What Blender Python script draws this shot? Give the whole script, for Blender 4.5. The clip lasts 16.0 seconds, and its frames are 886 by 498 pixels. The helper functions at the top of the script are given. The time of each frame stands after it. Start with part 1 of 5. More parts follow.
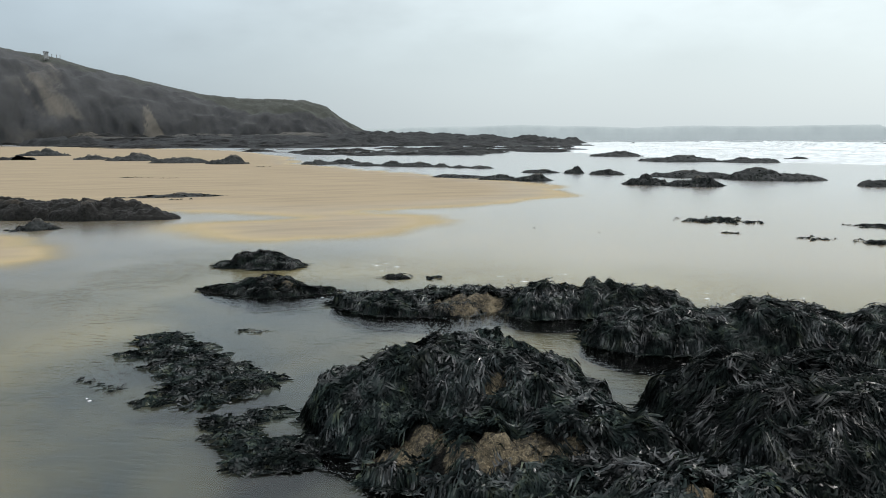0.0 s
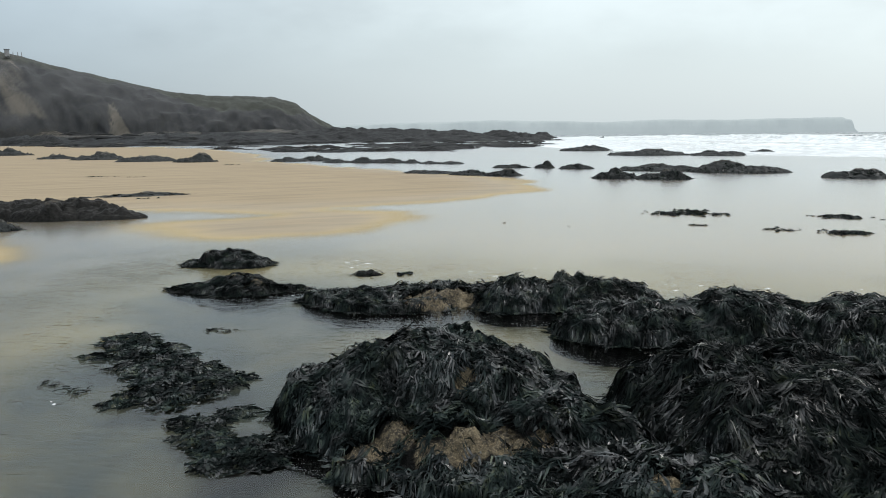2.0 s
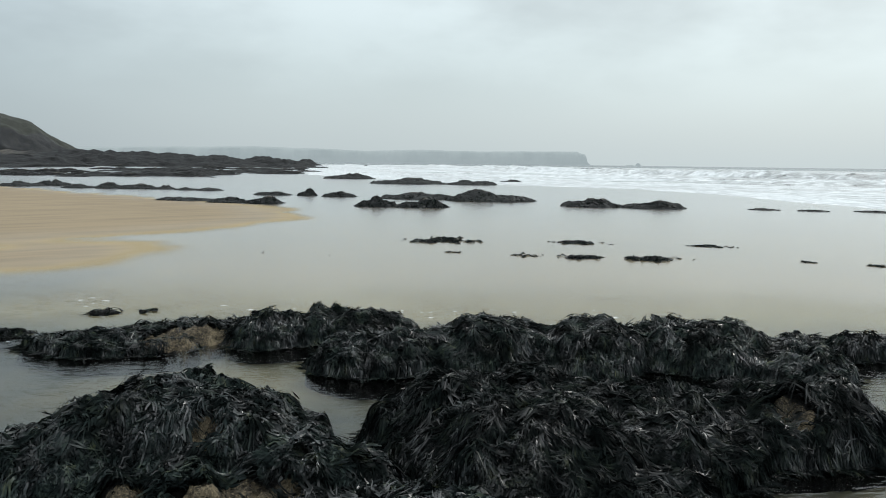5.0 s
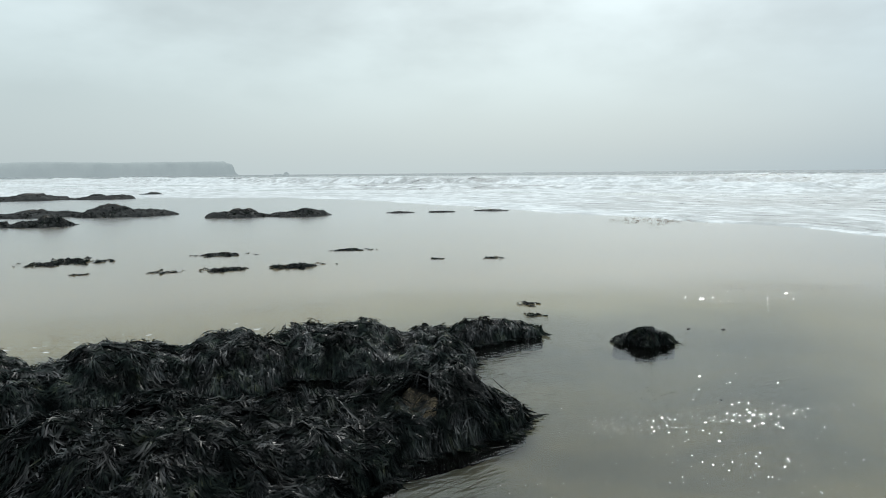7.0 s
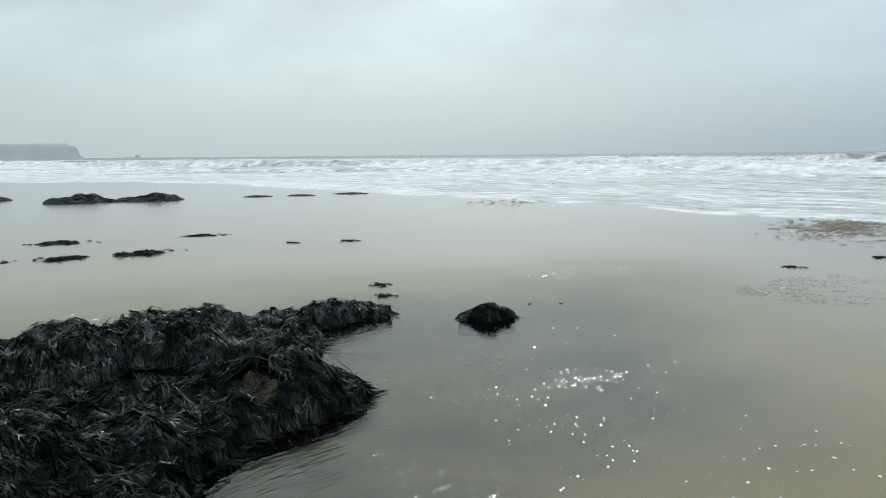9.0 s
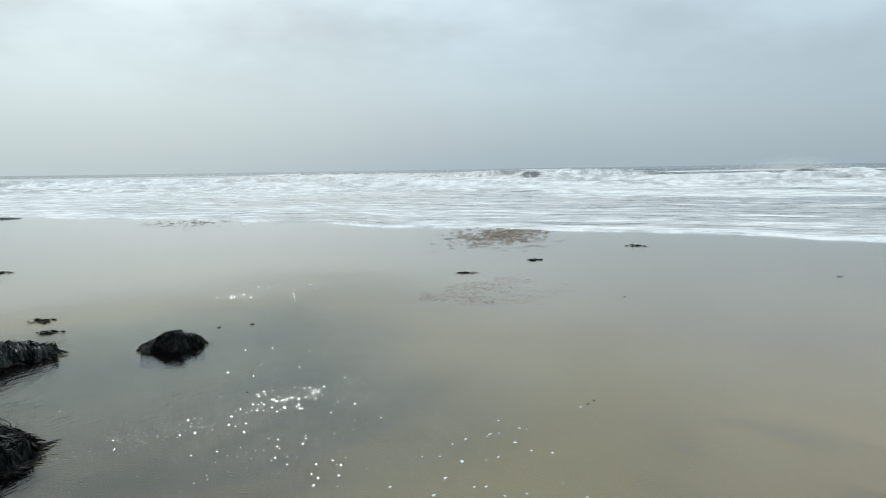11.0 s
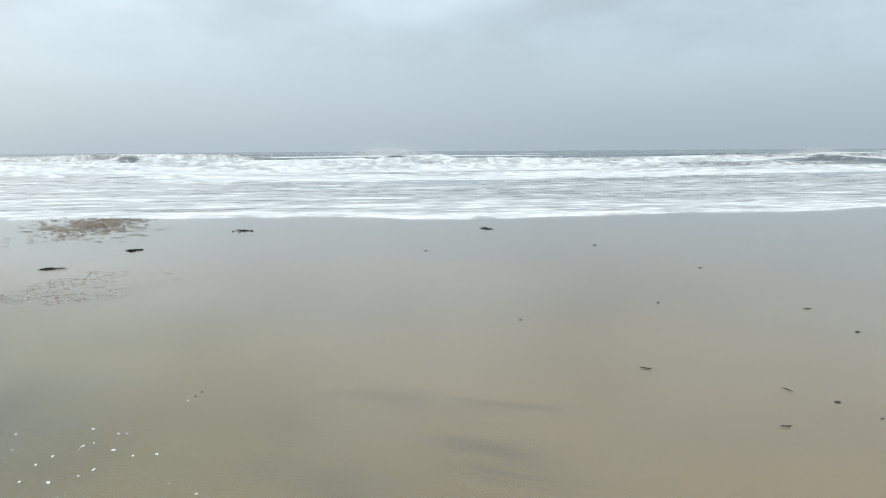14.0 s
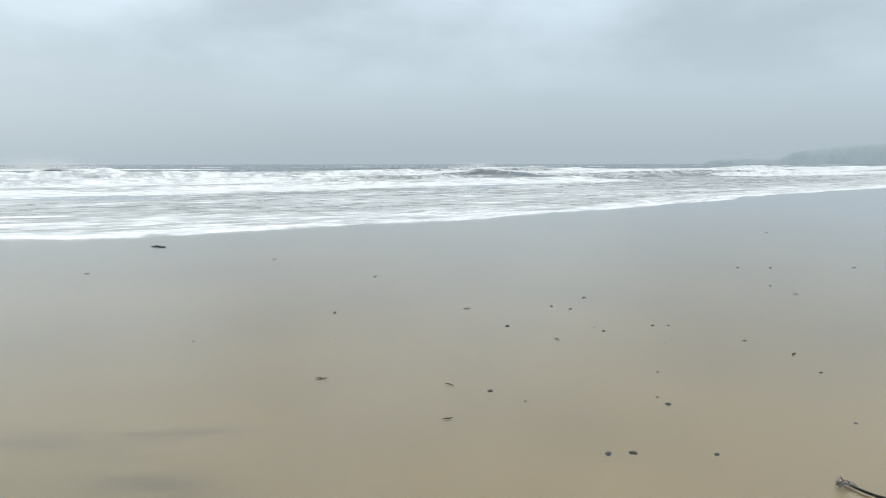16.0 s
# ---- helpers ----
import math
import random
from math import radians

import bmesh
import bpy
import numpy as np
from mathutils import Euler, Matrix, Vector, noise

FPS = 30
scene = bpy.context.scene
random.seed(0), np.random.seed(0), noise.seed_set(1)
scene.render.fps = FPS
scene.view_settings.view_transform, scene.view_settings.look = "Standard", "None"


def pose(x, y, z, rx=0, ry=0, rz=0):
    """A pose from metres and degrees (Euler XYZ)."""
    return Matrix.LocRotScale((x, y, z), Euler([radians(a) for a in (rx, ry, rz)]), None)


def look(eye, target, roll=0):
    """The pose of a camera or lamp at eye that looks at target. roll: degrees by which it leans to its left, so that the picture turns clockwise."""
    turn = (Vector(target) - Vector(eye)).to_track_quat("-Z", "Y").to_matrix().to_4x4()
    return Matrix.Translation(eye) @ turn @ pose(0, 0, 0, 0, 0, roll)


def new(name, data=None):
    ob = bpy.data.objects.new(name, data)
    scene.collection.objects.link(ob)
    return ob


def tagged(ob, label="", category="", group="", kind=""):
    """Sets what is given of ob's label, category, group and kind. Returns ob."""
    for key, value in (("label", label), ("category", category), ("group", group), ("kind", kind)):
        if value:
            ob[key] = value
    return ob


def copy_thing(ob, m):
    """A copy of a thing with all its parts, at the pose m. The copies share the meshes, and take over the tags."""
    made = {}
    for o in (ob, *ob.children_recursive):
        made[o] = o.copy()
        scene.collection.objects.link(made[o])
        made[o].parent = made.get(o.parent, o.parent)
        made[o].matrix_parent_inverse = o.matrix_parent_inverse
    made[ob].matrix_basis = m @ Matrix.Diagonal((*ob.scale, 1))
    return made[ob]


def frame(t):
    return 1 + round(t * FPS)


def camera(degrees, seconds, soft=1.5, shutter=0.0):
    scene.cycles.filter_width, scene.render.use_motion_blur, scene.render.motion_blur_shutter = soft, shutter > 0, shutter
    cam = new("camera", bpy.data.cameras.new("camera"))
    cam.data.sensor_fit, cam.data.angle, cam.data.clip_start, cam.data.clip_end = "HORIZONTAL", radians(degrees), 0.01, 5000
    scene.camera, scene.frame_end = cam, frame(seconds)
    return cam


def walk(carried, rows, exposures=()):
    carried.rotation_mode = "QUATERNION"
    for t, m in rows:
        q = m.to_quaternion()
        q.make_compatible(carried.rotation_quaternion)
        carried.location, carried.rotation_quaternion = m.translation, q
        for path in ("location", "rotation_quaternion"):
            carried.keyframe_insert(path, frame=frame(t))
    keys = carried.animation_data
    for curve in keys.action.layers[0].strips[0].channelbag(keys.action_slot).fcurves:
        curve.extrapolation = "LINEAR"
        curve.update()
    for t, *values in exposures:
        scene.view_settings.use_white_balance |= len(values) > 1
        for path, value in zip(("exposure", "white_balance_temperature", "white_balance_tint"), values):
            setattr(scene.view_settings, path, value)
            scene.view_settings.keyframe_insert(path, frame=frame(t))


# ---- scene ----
import itertools

# ---------------------------------------------------------------- camera
# seconds, eye (x, y, z), heading clockwise from +y, pitch up, roll
PATH = [
    (0, 0.000, -0.000, 1.601, 0.005, -8.191, 0.010),
    (0.5, 0.004, -0.010, 1.603, 0.136, -8.467, -0.161),
    (1, 0.005, -0.009, 1.606, 0.321, -8.744, -0.176),
    (1.5, 0.021, -0.000, 1.600, 0.104, -8.727, -0.569),
    (2, 0.024, 0.002, 1.598, 2.099, -8.508, -0.489),
    (2.5, 0.036, 0.010, 1.599, 4.845, -8.385, -0.066),
    (3, 0.050, 0.020, 1.596, 8.261, -8.343, -0.070),
    (3.5, 0.086, 0.021, 1.600, 12.088, -7.713, -0.093),
    (3.7, 0.085, 0.027, 1.599, 13.437, -7.600, 0.178),
    (5.8, 0.283, 0.218, 1.617, 30.628, -5.322, -0.286),
    (6, 0.321, 0.222, 1.605, 35.051, -5.682, -0.457),
    (6.5, 0.348, 0.214, 1.610, 41.580, -5.434, -0.478),
    (7, 0.366, 0.172, 1.604, 45.449, -5.708, -0.520),
    (7.5, 0.378, 0.127, 1.606, 48.503, -6.346, -0.818),
    (8, 0.392, 0.098, 1.600, 50.950, -7.202, -0.556),
    (8.2, 0.375, 0.050, 1.616, 52.155, -7.236, -0.301),
    (10.3, 0.432, -0.072, 1.576, 68.214, -6.992, -1.377),
    (10.5, 0.440, -0.041, 1.592, 72.260, -7.159, -0.994),
    (11, 0.437, 0.018, 1.584, 79.075, -5.984, -0.873),
    (11.5, 0.436, 0.046, 1.577, 82.693, -6.269, -0.458),
    (12, 0.450, 0.060, 1.565, 87.730, -7.045, -0.033),
    (12.5, 0.455, 0.070, 1.559, 93.481, -7.436, 0.553),
    (13, 0.460, 0.062, 1.566, 97.012, -7.992, 0.017),
    (13.5, 0.490, 0.032, 1.560, 101.355, -8.115, 0.796),
    (14, 0.513, -0.038, 1.556, 107.976, -7.348, -0.333),
    (14.5, 0.517, -0.077, 1.551, 115.876, -6.545, -0.141),
    (15, 0.498, -0.090, 1.559, 119.977, -5.861, -0.163),
    (15.5, 0.495, -0.123, 1.542, 124.983, -5.802, 0.380),
    (16, 0.490, -0.158, 1.546, 131.394, -6.376, -0.065),
]


def facing(x, y, z, az, pitch, roll):
    a, p = radians(az), radians(pitch)
    ahead = Vector((math.sin(a) * math.cos(p), math.cos(a) * math.cos(p), math.sin(p)))
    return look((x, y, z), Vector((x, y, z)) + ahead * 10, roll)


cam = camera(60.42, 16.0, 0.95)
walk(cam, [(t, facing(*row)) for t, *row in PATH],
     [(0, 0.22, 6400, 10), (3.7, 0.16, 6350, 9), (5.8, -0.12, 6300, 7), (7, -0.12, 6270, 6), (11, -0.19, 6160, 6), (13.5, 0.0, 6250, 8), (16, 0.12, 6400, 10)])

# ---------------------------------------------------------------- sky and sun
SUN_AZ, SUN_EL = 66.0, 40.0


def make_world():
    world = bpy.data.worlds.new("overcast_sky")
    scene.world = world
    world.use_nodes = True
    nt = world.node_tree
    nt.nodes.clear()
    out = nt.nodes.new("ShaderNodeOutputWorld")
    bg = nt.nodes.new("ShaderNodeBackground")
    sky = nt.nodes.new("ShaderNodeTexSky")
    sky.sky_type = "NISHITA"
    sky.sun_disc = False
    sky.sun_elevation = radians(SUN_EL)
    sky.sun_rotation = radians(SUN_AZ)
    sky.dust_density = 4.0
    scale = nt.nodes.new("ShaderNodeVectorMath")
    scale.operation = "SCALE"
    scale.inputs["Scale"].default_value = 0.09
    nt.links.new(sky.outputs[0], scale.inputs[0])
    co = nt.nodes.new("ShaderNodeTexCoord")
    sep = nt.nodes.new("ShaderNodeSeparateXYZ")
    nt.links.new(co.outputs["Generated"], sep.inputs[0])
    # cloud deck: grey low down, paler higher up; white over the bay to the north, bluer over the open sea
    def deck(low, mid, high, top):
        ramp = nt.nodes.new("ShaderNodeValToRGB")
        ramp.color_ramp.interpolation = "EASE"
        els = ramp.color_ramp.elements
        els[0].position, els[0].color = 0.0, (*low, 1)
        els[1].position, els[1].color = 1.0, (*top, 1)
        els.new(0.12).color = (*mid, 1)
        els.new(0.34).color = (*high, 1)
        els.new(0.6).color = (*(0.5 * (a + b) for a, b in zip(high, top)), 1)
        nt.links.new(sep.outputs["Z"], ramp.inputs[0])
        return ramp.outputs[0]

    north = deck((0.70, 0.775, 0.785), (0.765, 0.86, 0.87), (0.87, 0.955, 0.975), (2.25, 2.28, 2.30))
    sea = deck((0.51, 0.605, 0.665), (0.60, 0.715, 0.785), (0.80, 0.925, 1.02), (2.25, 2.28, 2.30))
    side = nt.nodes.new("ShaderNodeMapRange")
    side.interpolation_type = "SMOOTHSTEP"
    side.inputs["From Min"].default_value = 0.5
    side.inputs["From Max"].default_value = 1.0
    toward = nt.nodes.new("ShaderNodeVectorMath")
    toward.operation = "DOT_PRODUCT"
    toward.inputs[1].default_value = (math.sin(radians(27)), math.cos(radians(27)), 0)
    nt.links.new(co.outputs["Generated"], toward.inputs[0])
    nt.links.new(toward.outputs["Value"], side.inputs["Value"])
    both = nt.nodes.new("ShaderNodeMix")
    both.data_type = "RGBA"
    nt.links.new(side.outputs[0], both.inputs["Factor"])
    nt.links.new(sea, both.inputs["A"])
    nt.links.new(north, both.inputs["B"])
    # soft clouds, drawn out sideways, fading into the haze low down
    mp = nt.nodes.new("ShaderNodeMapping")
    mp.inputs["Scale"].default_value = (1.5, 1.5, 3.6)
    mp.inputs["Location"].default_value = (2.3, 0.4, 0.0)
    nt.links.new(co.outputs["Generated"], mp.inputs["Vector"])
    no = nt.nodes.new("ShaderNodeTexNoise")
    no.inputs["Scale"].default_value = 1.9
    no.inputs["Detail"].default_value = 5
    no.inputs["Roughness"].default_value = 0.52
    nt.links.new(mp.outputs[0], no.inputs["Vector"])
    mr = nt.nodes.new("ShaderNodeMapRange")
    mr.interpolation_type = "SMOOTHSTEP"
    mr.inputs["From Min"].default_value = 0.33
    mr.inputs["From Max"].default_value = 0.70
    mr.inputs["To Min"].default_value = -0.14
    mr.inputs["To Max"].default_value = 0.24
    nt.links.new(no.outputs["Fac"], mr.inputs["Value"])
    fade = nt.nodes.new("ShaderNodeMapRange")
    fade.interpolation_type = "SMOOTHSTEP"
    fade.inputs["From Min"].default_value = 0.03
    fade.inputs["From Max"].default_value = 0.22
    nt.links.new(sep.outputs["Z"], fade.inputs["Value"])
    f2 = nt.nodes.new("ShaderNodeMath")
    f2.operation = "MULTIPLY"
    nt.links.new(mr.outputs[0], f2.inputs[0])
    nt.links.new(fade.outputs[0], f2.inputs[1])
    f3 = nt.nodes.new("ShaderNodeMath")
    f3.operation = "ADD"
    f3.inputs[1].default_value = 1.0
    nt.links.new(f2.outputs[0], f3.inputs[0])
    # thicker cloud over the headland to the west
    west = nt.nodes.new("ShaderNodeVectorMath")
    west.operation = "DOT_PRODUCT"
    west.inputs[1].default_value = (math.sin(radians(-60)), math.cos(radians(-60)), 0)
    nt.links.new(co.outputs["Generated"], west.inputs[0])
    thick = nt.nodes.new("ShaderNodeMapRange")
    thick.interpolation_type = "SMOOTHSTEP"
    for key, value in (("From Min", 0.3), ("From Max", 1.0), ("To Min", 1.0), ("To Max", 0.74)):
        thick.inputs[key].default_value = value
    nt.links.new(west.outputs["Value"], thick.inputs["Value"])
    f4 = nt.nodes.new("ShaderNodeMath")
    f4.operation = "MULTIPLY"
    nt.links.new(f3.outputs[0], f4.inputs[0])
    nt.links.new(thick.outputs[0], f4.inputs[1])
    # the cloud is thinner about the hidden sun
    near_sun = nt.nodes.new("ShaderNodeVectorMath")
    near_sun.operation = "DOT_PRODUCT"
    near_sun.inputs[1].default_value = (math.sin(radians(SUN_AZ)), math.cos(radians(SUN_AZ)), 0)
    nt.links.new(co.outputs["Generated"], near_sun.inputs[0])
    bright = nt.nodes.new("ShaderNodeMapRange")
    bright.interpolation_type = "SMOOTHSTEP"
    for key, value in (("From Min", 0.55), ("From Max", 1.0), ("To Min", 0.88), ("To Max", 0.99)):
        bright.inputs[key].default_value = value
    nt.links.new(near_sun.outputs["Value"], bright.inputs["Value"])
    f5 = nt.nodes.new("ShaderNodeMath")
    f5.operation = "MULTIPLY"
    nt.links.new(f4.outputs[0], f5.inputs[0])
    nt.links.new(bright.outputs[0], f5.inputs[1])
    mul = nt.nodes.new("ShaderNodeVectorMath")
    mul.operation = "SCALE"
    nt.links.new(both.outputs["Result"], mul.inputs[0])
    nt.links.new(f5.outputs[0], mul.inputs["Scale"])
    mix = nt.nodes.new("ShaderNodeMix")
    mix.data_type = "RGBA"
    mix.inputs["Factor"].default_value = 0.88
    nt.links.new(scale.outputs[0], mix.inputs["A"])
    nt.links.new(mul.outputs[0], mix.inputs["B"])
    nt.links.new(mix.outputs["Result"], bg.inputs["Color"])
    bg.inputs["Strength"].default_value = 1.0
    nt.links.new(bg.outputs[0], out.inputs[0])


make_world()
sun = new("sun", bpy.data.lights.new("sun", "SUN"))
sun.data.energy, sun.data.angle, sun.data.color = 0.8, radians(10), (1.0, 0.96, 0.9)
sa, se = radians(SUN_AZ), radians(SUN_EL)
sun.matrix_world = look((math.sin(sa) * math.cos(se) * 60, math.cos(sa) * math.cos(se) * 60, math.sin(se) * 60), (0, 0, 0))


# ---------------------------------------------------------------- numbers: noise, masks
def hashed(ix, iy, seed):
    n = (ix.astype(np.int64) * 374761393 + iy.astype(np.int64) * 668265263 + seed * 974634) & 0x7FFFFFFF
    n = ((n ^ (n >> 13)) * 1274126177) & 0x7FFFFFFF
    n = ((n ^ (n >> 16)) * 668265263) & 0x7FFFFFFF
    return (n & 0xFFFFFF) / float(0xFFFFFF)


def vnoise(x, y, seed=0):
    """Smooth value noise, -1 to 1."""
    x, y = np.asarray(x, float), np.asarray(y, float)
    ix, iy = np.floor(x), np.floor(y)
    fx, fy = x - ix, y - iy
    fx, fy = fx * fx * (3 - 2 * fx), fy * fy * (3 - 2 * fy)
    a, b = hashed(ix, iy, seed), hashed(ix + 1, iy, seed)
    c, d = hashed(ix, iy + 1, seed), hashed(ix + 1, iy + 1, seed)
    return ((a * (1 - fx) + b * fx) * (1 - fy) + (c * (1 - fx) + d * fx) * fy) * 2 - 1


def fbm(x, y, seed=0, octaves=4, gain=0.5):
    total, amp = 0.0, 1.0
    for k in range(octaves):
        total = total + amp * vnoise(np.asarray(x) * 2.03**k + 17.3 * k, np.asarray(y) * 2.03**k - 9.1 * k, seed + k)
        amp *= gain
    return total


def smooth(a, b, v):
    t = np.clip((v - a) / (b - a), 0, 1)
    return t * t * (3 - 2 * t)


def inside(poly, x, y):
    """Signed distance to a closed polygon, positive inside."""
    x, y = np.asarray(x, float), np.asarray(y, float)
    best, odd = np.full(x.shape, 1e9), np.zeros(x.shape, bool)
    n = len(poly)
    for i in range(n):
        (ax, ay), (bx, by) = poly[i], poly[(i + 1) % n]
        dx, dy = bx - ax, by - ay
        t = np.clip(((x - ax) * dx + (y - ay) * dy) / (dx * dx + dy * dy), 0, 1)
        best = np.minimum(best, np.hypot(x - ax - t * dx, y - ay - t * dy))
        with np.errstate(divide="ignore", invalid="ignore"):
            cross = (x - ax) < dx * (y - ay) / (dy if dy else 1e-9)
        odd ^= ((ay > y) != (by > y)) & cross
    return np.where(odd, best, -best)


# ---------------------------------------------------------------- mesh helpers
def mesh_of(name, verts, faces, mat, smooth_faces=True, attrs=None):
    """A mesh from arrays of corners and of faces with the same number of corners."""
    verts, faces = np.asarray(verts, np.float32), np.asarray(faces, np.int32)
    me = bpy.data.meshes.new(name)
    nf, k = faces.shape
    me.vertices.add(len(verts))
    me.vertices.foreach_set("co", verts.ravel())
    me.loops.add(nf * k)
    me.loops.foreach_set("vertex_index", faces.ravel())
    me.polygons.add(nf)
    me.polygons.foreach_set("loop_start", np.arange(0, nf * k, k, dtype=np.int32))
    me.polygons.foreach_set("use_smooth", np.full(nf, smooth_faces))
    for key, values in (attrs or {}).items():
        at = me.attributes.new(key, "FLOAT", "POINT")
        at.data.foreach_set("value", np.asarray(values, np.float32).ravel())
    me.materials.append(mat)
    me.update(calc_edges=True)
    me.validate()
    return me


def grid_faces(nu, nv, keep=None):
    i = np.arange(nu * nv).reshape(nu, nv)
    q = np.stack([i[:-1, :-1], i[1:, :-1], i[1:, 1:], i[:-1, 1:]], -1).reshape(-1, 4)
    return q if keep is None else q[keep[q].any(1)]


def compact(verts, faces, attrs):
    used = np.unique(faces)
    remap = np.full(len(verts), -1)
    remap[used] = np.arange(len(used))
    return verts[used], remap[faces], {k: np.asarray(v).ravel()[used] for k, v in attrs.items()}


def part(name, me, parent, label="", kind=""):
    ob = new(name, me)
    ob.parent = parent
    return tagged(ob, label, kind=kind)


# ---------------------------------------------------------------- materials
class Nodes:
    """A node material under construction."""

    def __init__(self, name):
        self.mat = bpy.data.materials.new(name)
        self.mat.use_nodes = True
        self.nt = self.mat.node_tree
        self.bsdf = self.nt.nodes["Principled BSDF"]
        self.geo = self.nt.nodes.new("ShaderNodeNewGeometry")
        self.pos = self.geo.outputs["Position"]

    def add(self, kind, **props):
        n = self.nt.nodes.new(kind)
        for k, v in props.items():
            n.inputs[k].default_value = v
        return n

    def link(self, a, b):
        self.nt.links.new(a, b)

    def mapped(self, sx, sy, sz, rz=0.0, ry=0.0):
        m = self.add("ShaderNodeMapping")
        m.vector_type = "TEXTURE"
        m.inputs["Scale"].default_value = (1 / sx, 1 / sy, 1 / sz)
        m.inputs["Rotation"].default_value = (0, radians(ry), radians(rz))
        self.link(self.pos, m.inputs["Vector"])
        return m.outputs[0]

    def noise(self, scale, detail=4, rough=0.55, vec=None, distort=0.0):
        n = self.add("ShaderNodeTexNoise", Scale=scale, Detail=detail, Roughness=rough, Distortion=distort)
        self.link(vec or self.pos, n.inputs["Vector"])
        return n.outputs["Fac"]

    def attr(self, name):
        n = self.nt.nodes.new("ShaderNodeAttribute")
        n.attribute_name = name
        return n.outputs["Fac"]

    def span(self, value, a, b, lo=0.0, hi=1.0):
        m = self.nt.nodes.new("ShaderNodeMapRange")
        m.interpolation_type = "SMOOTHSTEP"
        for k, v in (("From Min", a), ("From Max", b), ("To Min", lo), ("To Max", hi)):
            m.inputs[k].default_value = v
        self.link(value, m.inputs["Value"])
        return m.outputs[0]

    def calc(self, op, a, b):
        m = self.nt.nodes.new("ShaderNodeMath")
        m.operation = op
        for s, v in zip(m.inputs, (a, b)):
            if isinstance(v, (int, float)):
                s.default_value = v
            else:
                self.link(v, s)
        return m.outputs[0]

    def mix(self, fac, a, b):
        m = self.nt.nodes.new("ShaderNodeMix")
        m.data_type = "RGBA"
        for key, v in (("Factor", fac), ("A", a), ("B", b)):
            if isinstance(v, tuple):
                m.inputs[key].default_value = (*v, 1)
            elif isinstance(v, (int, float)):
                m.inputs[key].default_value = v
            else:
                self.link(v, m.inputs[key])
        return m.outputs["Result"]

    def bump(self, height, strength, distance, normal=None):
        b = self.add("ShaderNodeBump", Strength=strength, Distance=distance)
        self.link(height, b.inputs["Height"])
        if normal is not None:
            self.link(normal, b.inputs["Normal"])
        return b.outputs[0]

    def put(self, **sockets):
        for key, v in sockets.items():
            s = self.bsdf.inputs[key.replace("_", " ")]
            if isinstance(v, tuple):
                s.default_value = (*v, 1)
            elif isinstance(v, (int, float)):
                s.default_value = v
            else:
                self.link(v, s)
        return self.mat


def sand_material():
    m = Nodes("beach_sand")
    wet, silt_and_sky = m.attr("wet"), m.attr("silt_and_sky")
    patch = m.noise(0.35, 4, 0.6)
    streaks = m.noise(1.0, 4, 0.6, m.mapped(0.25, 1.6, 1, 20))
    grain = m.noise(260, 2, 0.7)
    damp = m.mix(m.span(streaks, 0.35, 0.7), (0.285, 0.226, 0.144), (0.222, 0.176, 0.114))
    soaked = m.mix(m.span(patch, 0.35, 0.7), (0.388, 0.303, 0.155), (0.328, 0.258, 0.135))
    col = m.mix(wet, damp, soaked)
    # dark silty bottom colour that also holds the grey of the mirrored sky
    col = m.mix(m.calc("MULTIPLY", silt_and_sky, m.span(m.noise(1.1, 5, 0.65, None, 0.6), 0.3, 0.68, 0.72, 0.97)), col, (0.032, 0.045, 0.048))
    stain = m.attr("stain")
    col = m.mix(m.calc("MULTIPLY", stain, m.span(m.noise(1.0, 5, 0.65, m.mapped(0.9, 4.5, 1, 52), 0.9), 0.36, 0.70, 0.0, 0.58)), col, (0.16, 0.132, 0.09))
    col = m.mix(m.span(grain, 0.3, 0.75, 0.0, 0.22), col, (0.12, 0.10, 0.08))
    ripple = m.noise(7.0, 3, 0.5, m.mapped(0.35, 1.6, 1, 35))
    nb = m.bump(ripple, 0.35, 0.008)
    nb = m.bump(grain, 0.10, 0.001, nb)
    m.put(Base_Color=col, Roughness=0.85, Normal=nb, Coat_Weight=m.calc("MULTIPLY", m.attr("margin"), 0.3), Coat_Roughness=0.25, Coat_IOR=1.33)
    m.bsdf.inputs["Specular IOR Level"].default_value = 0.12
    return m.mat


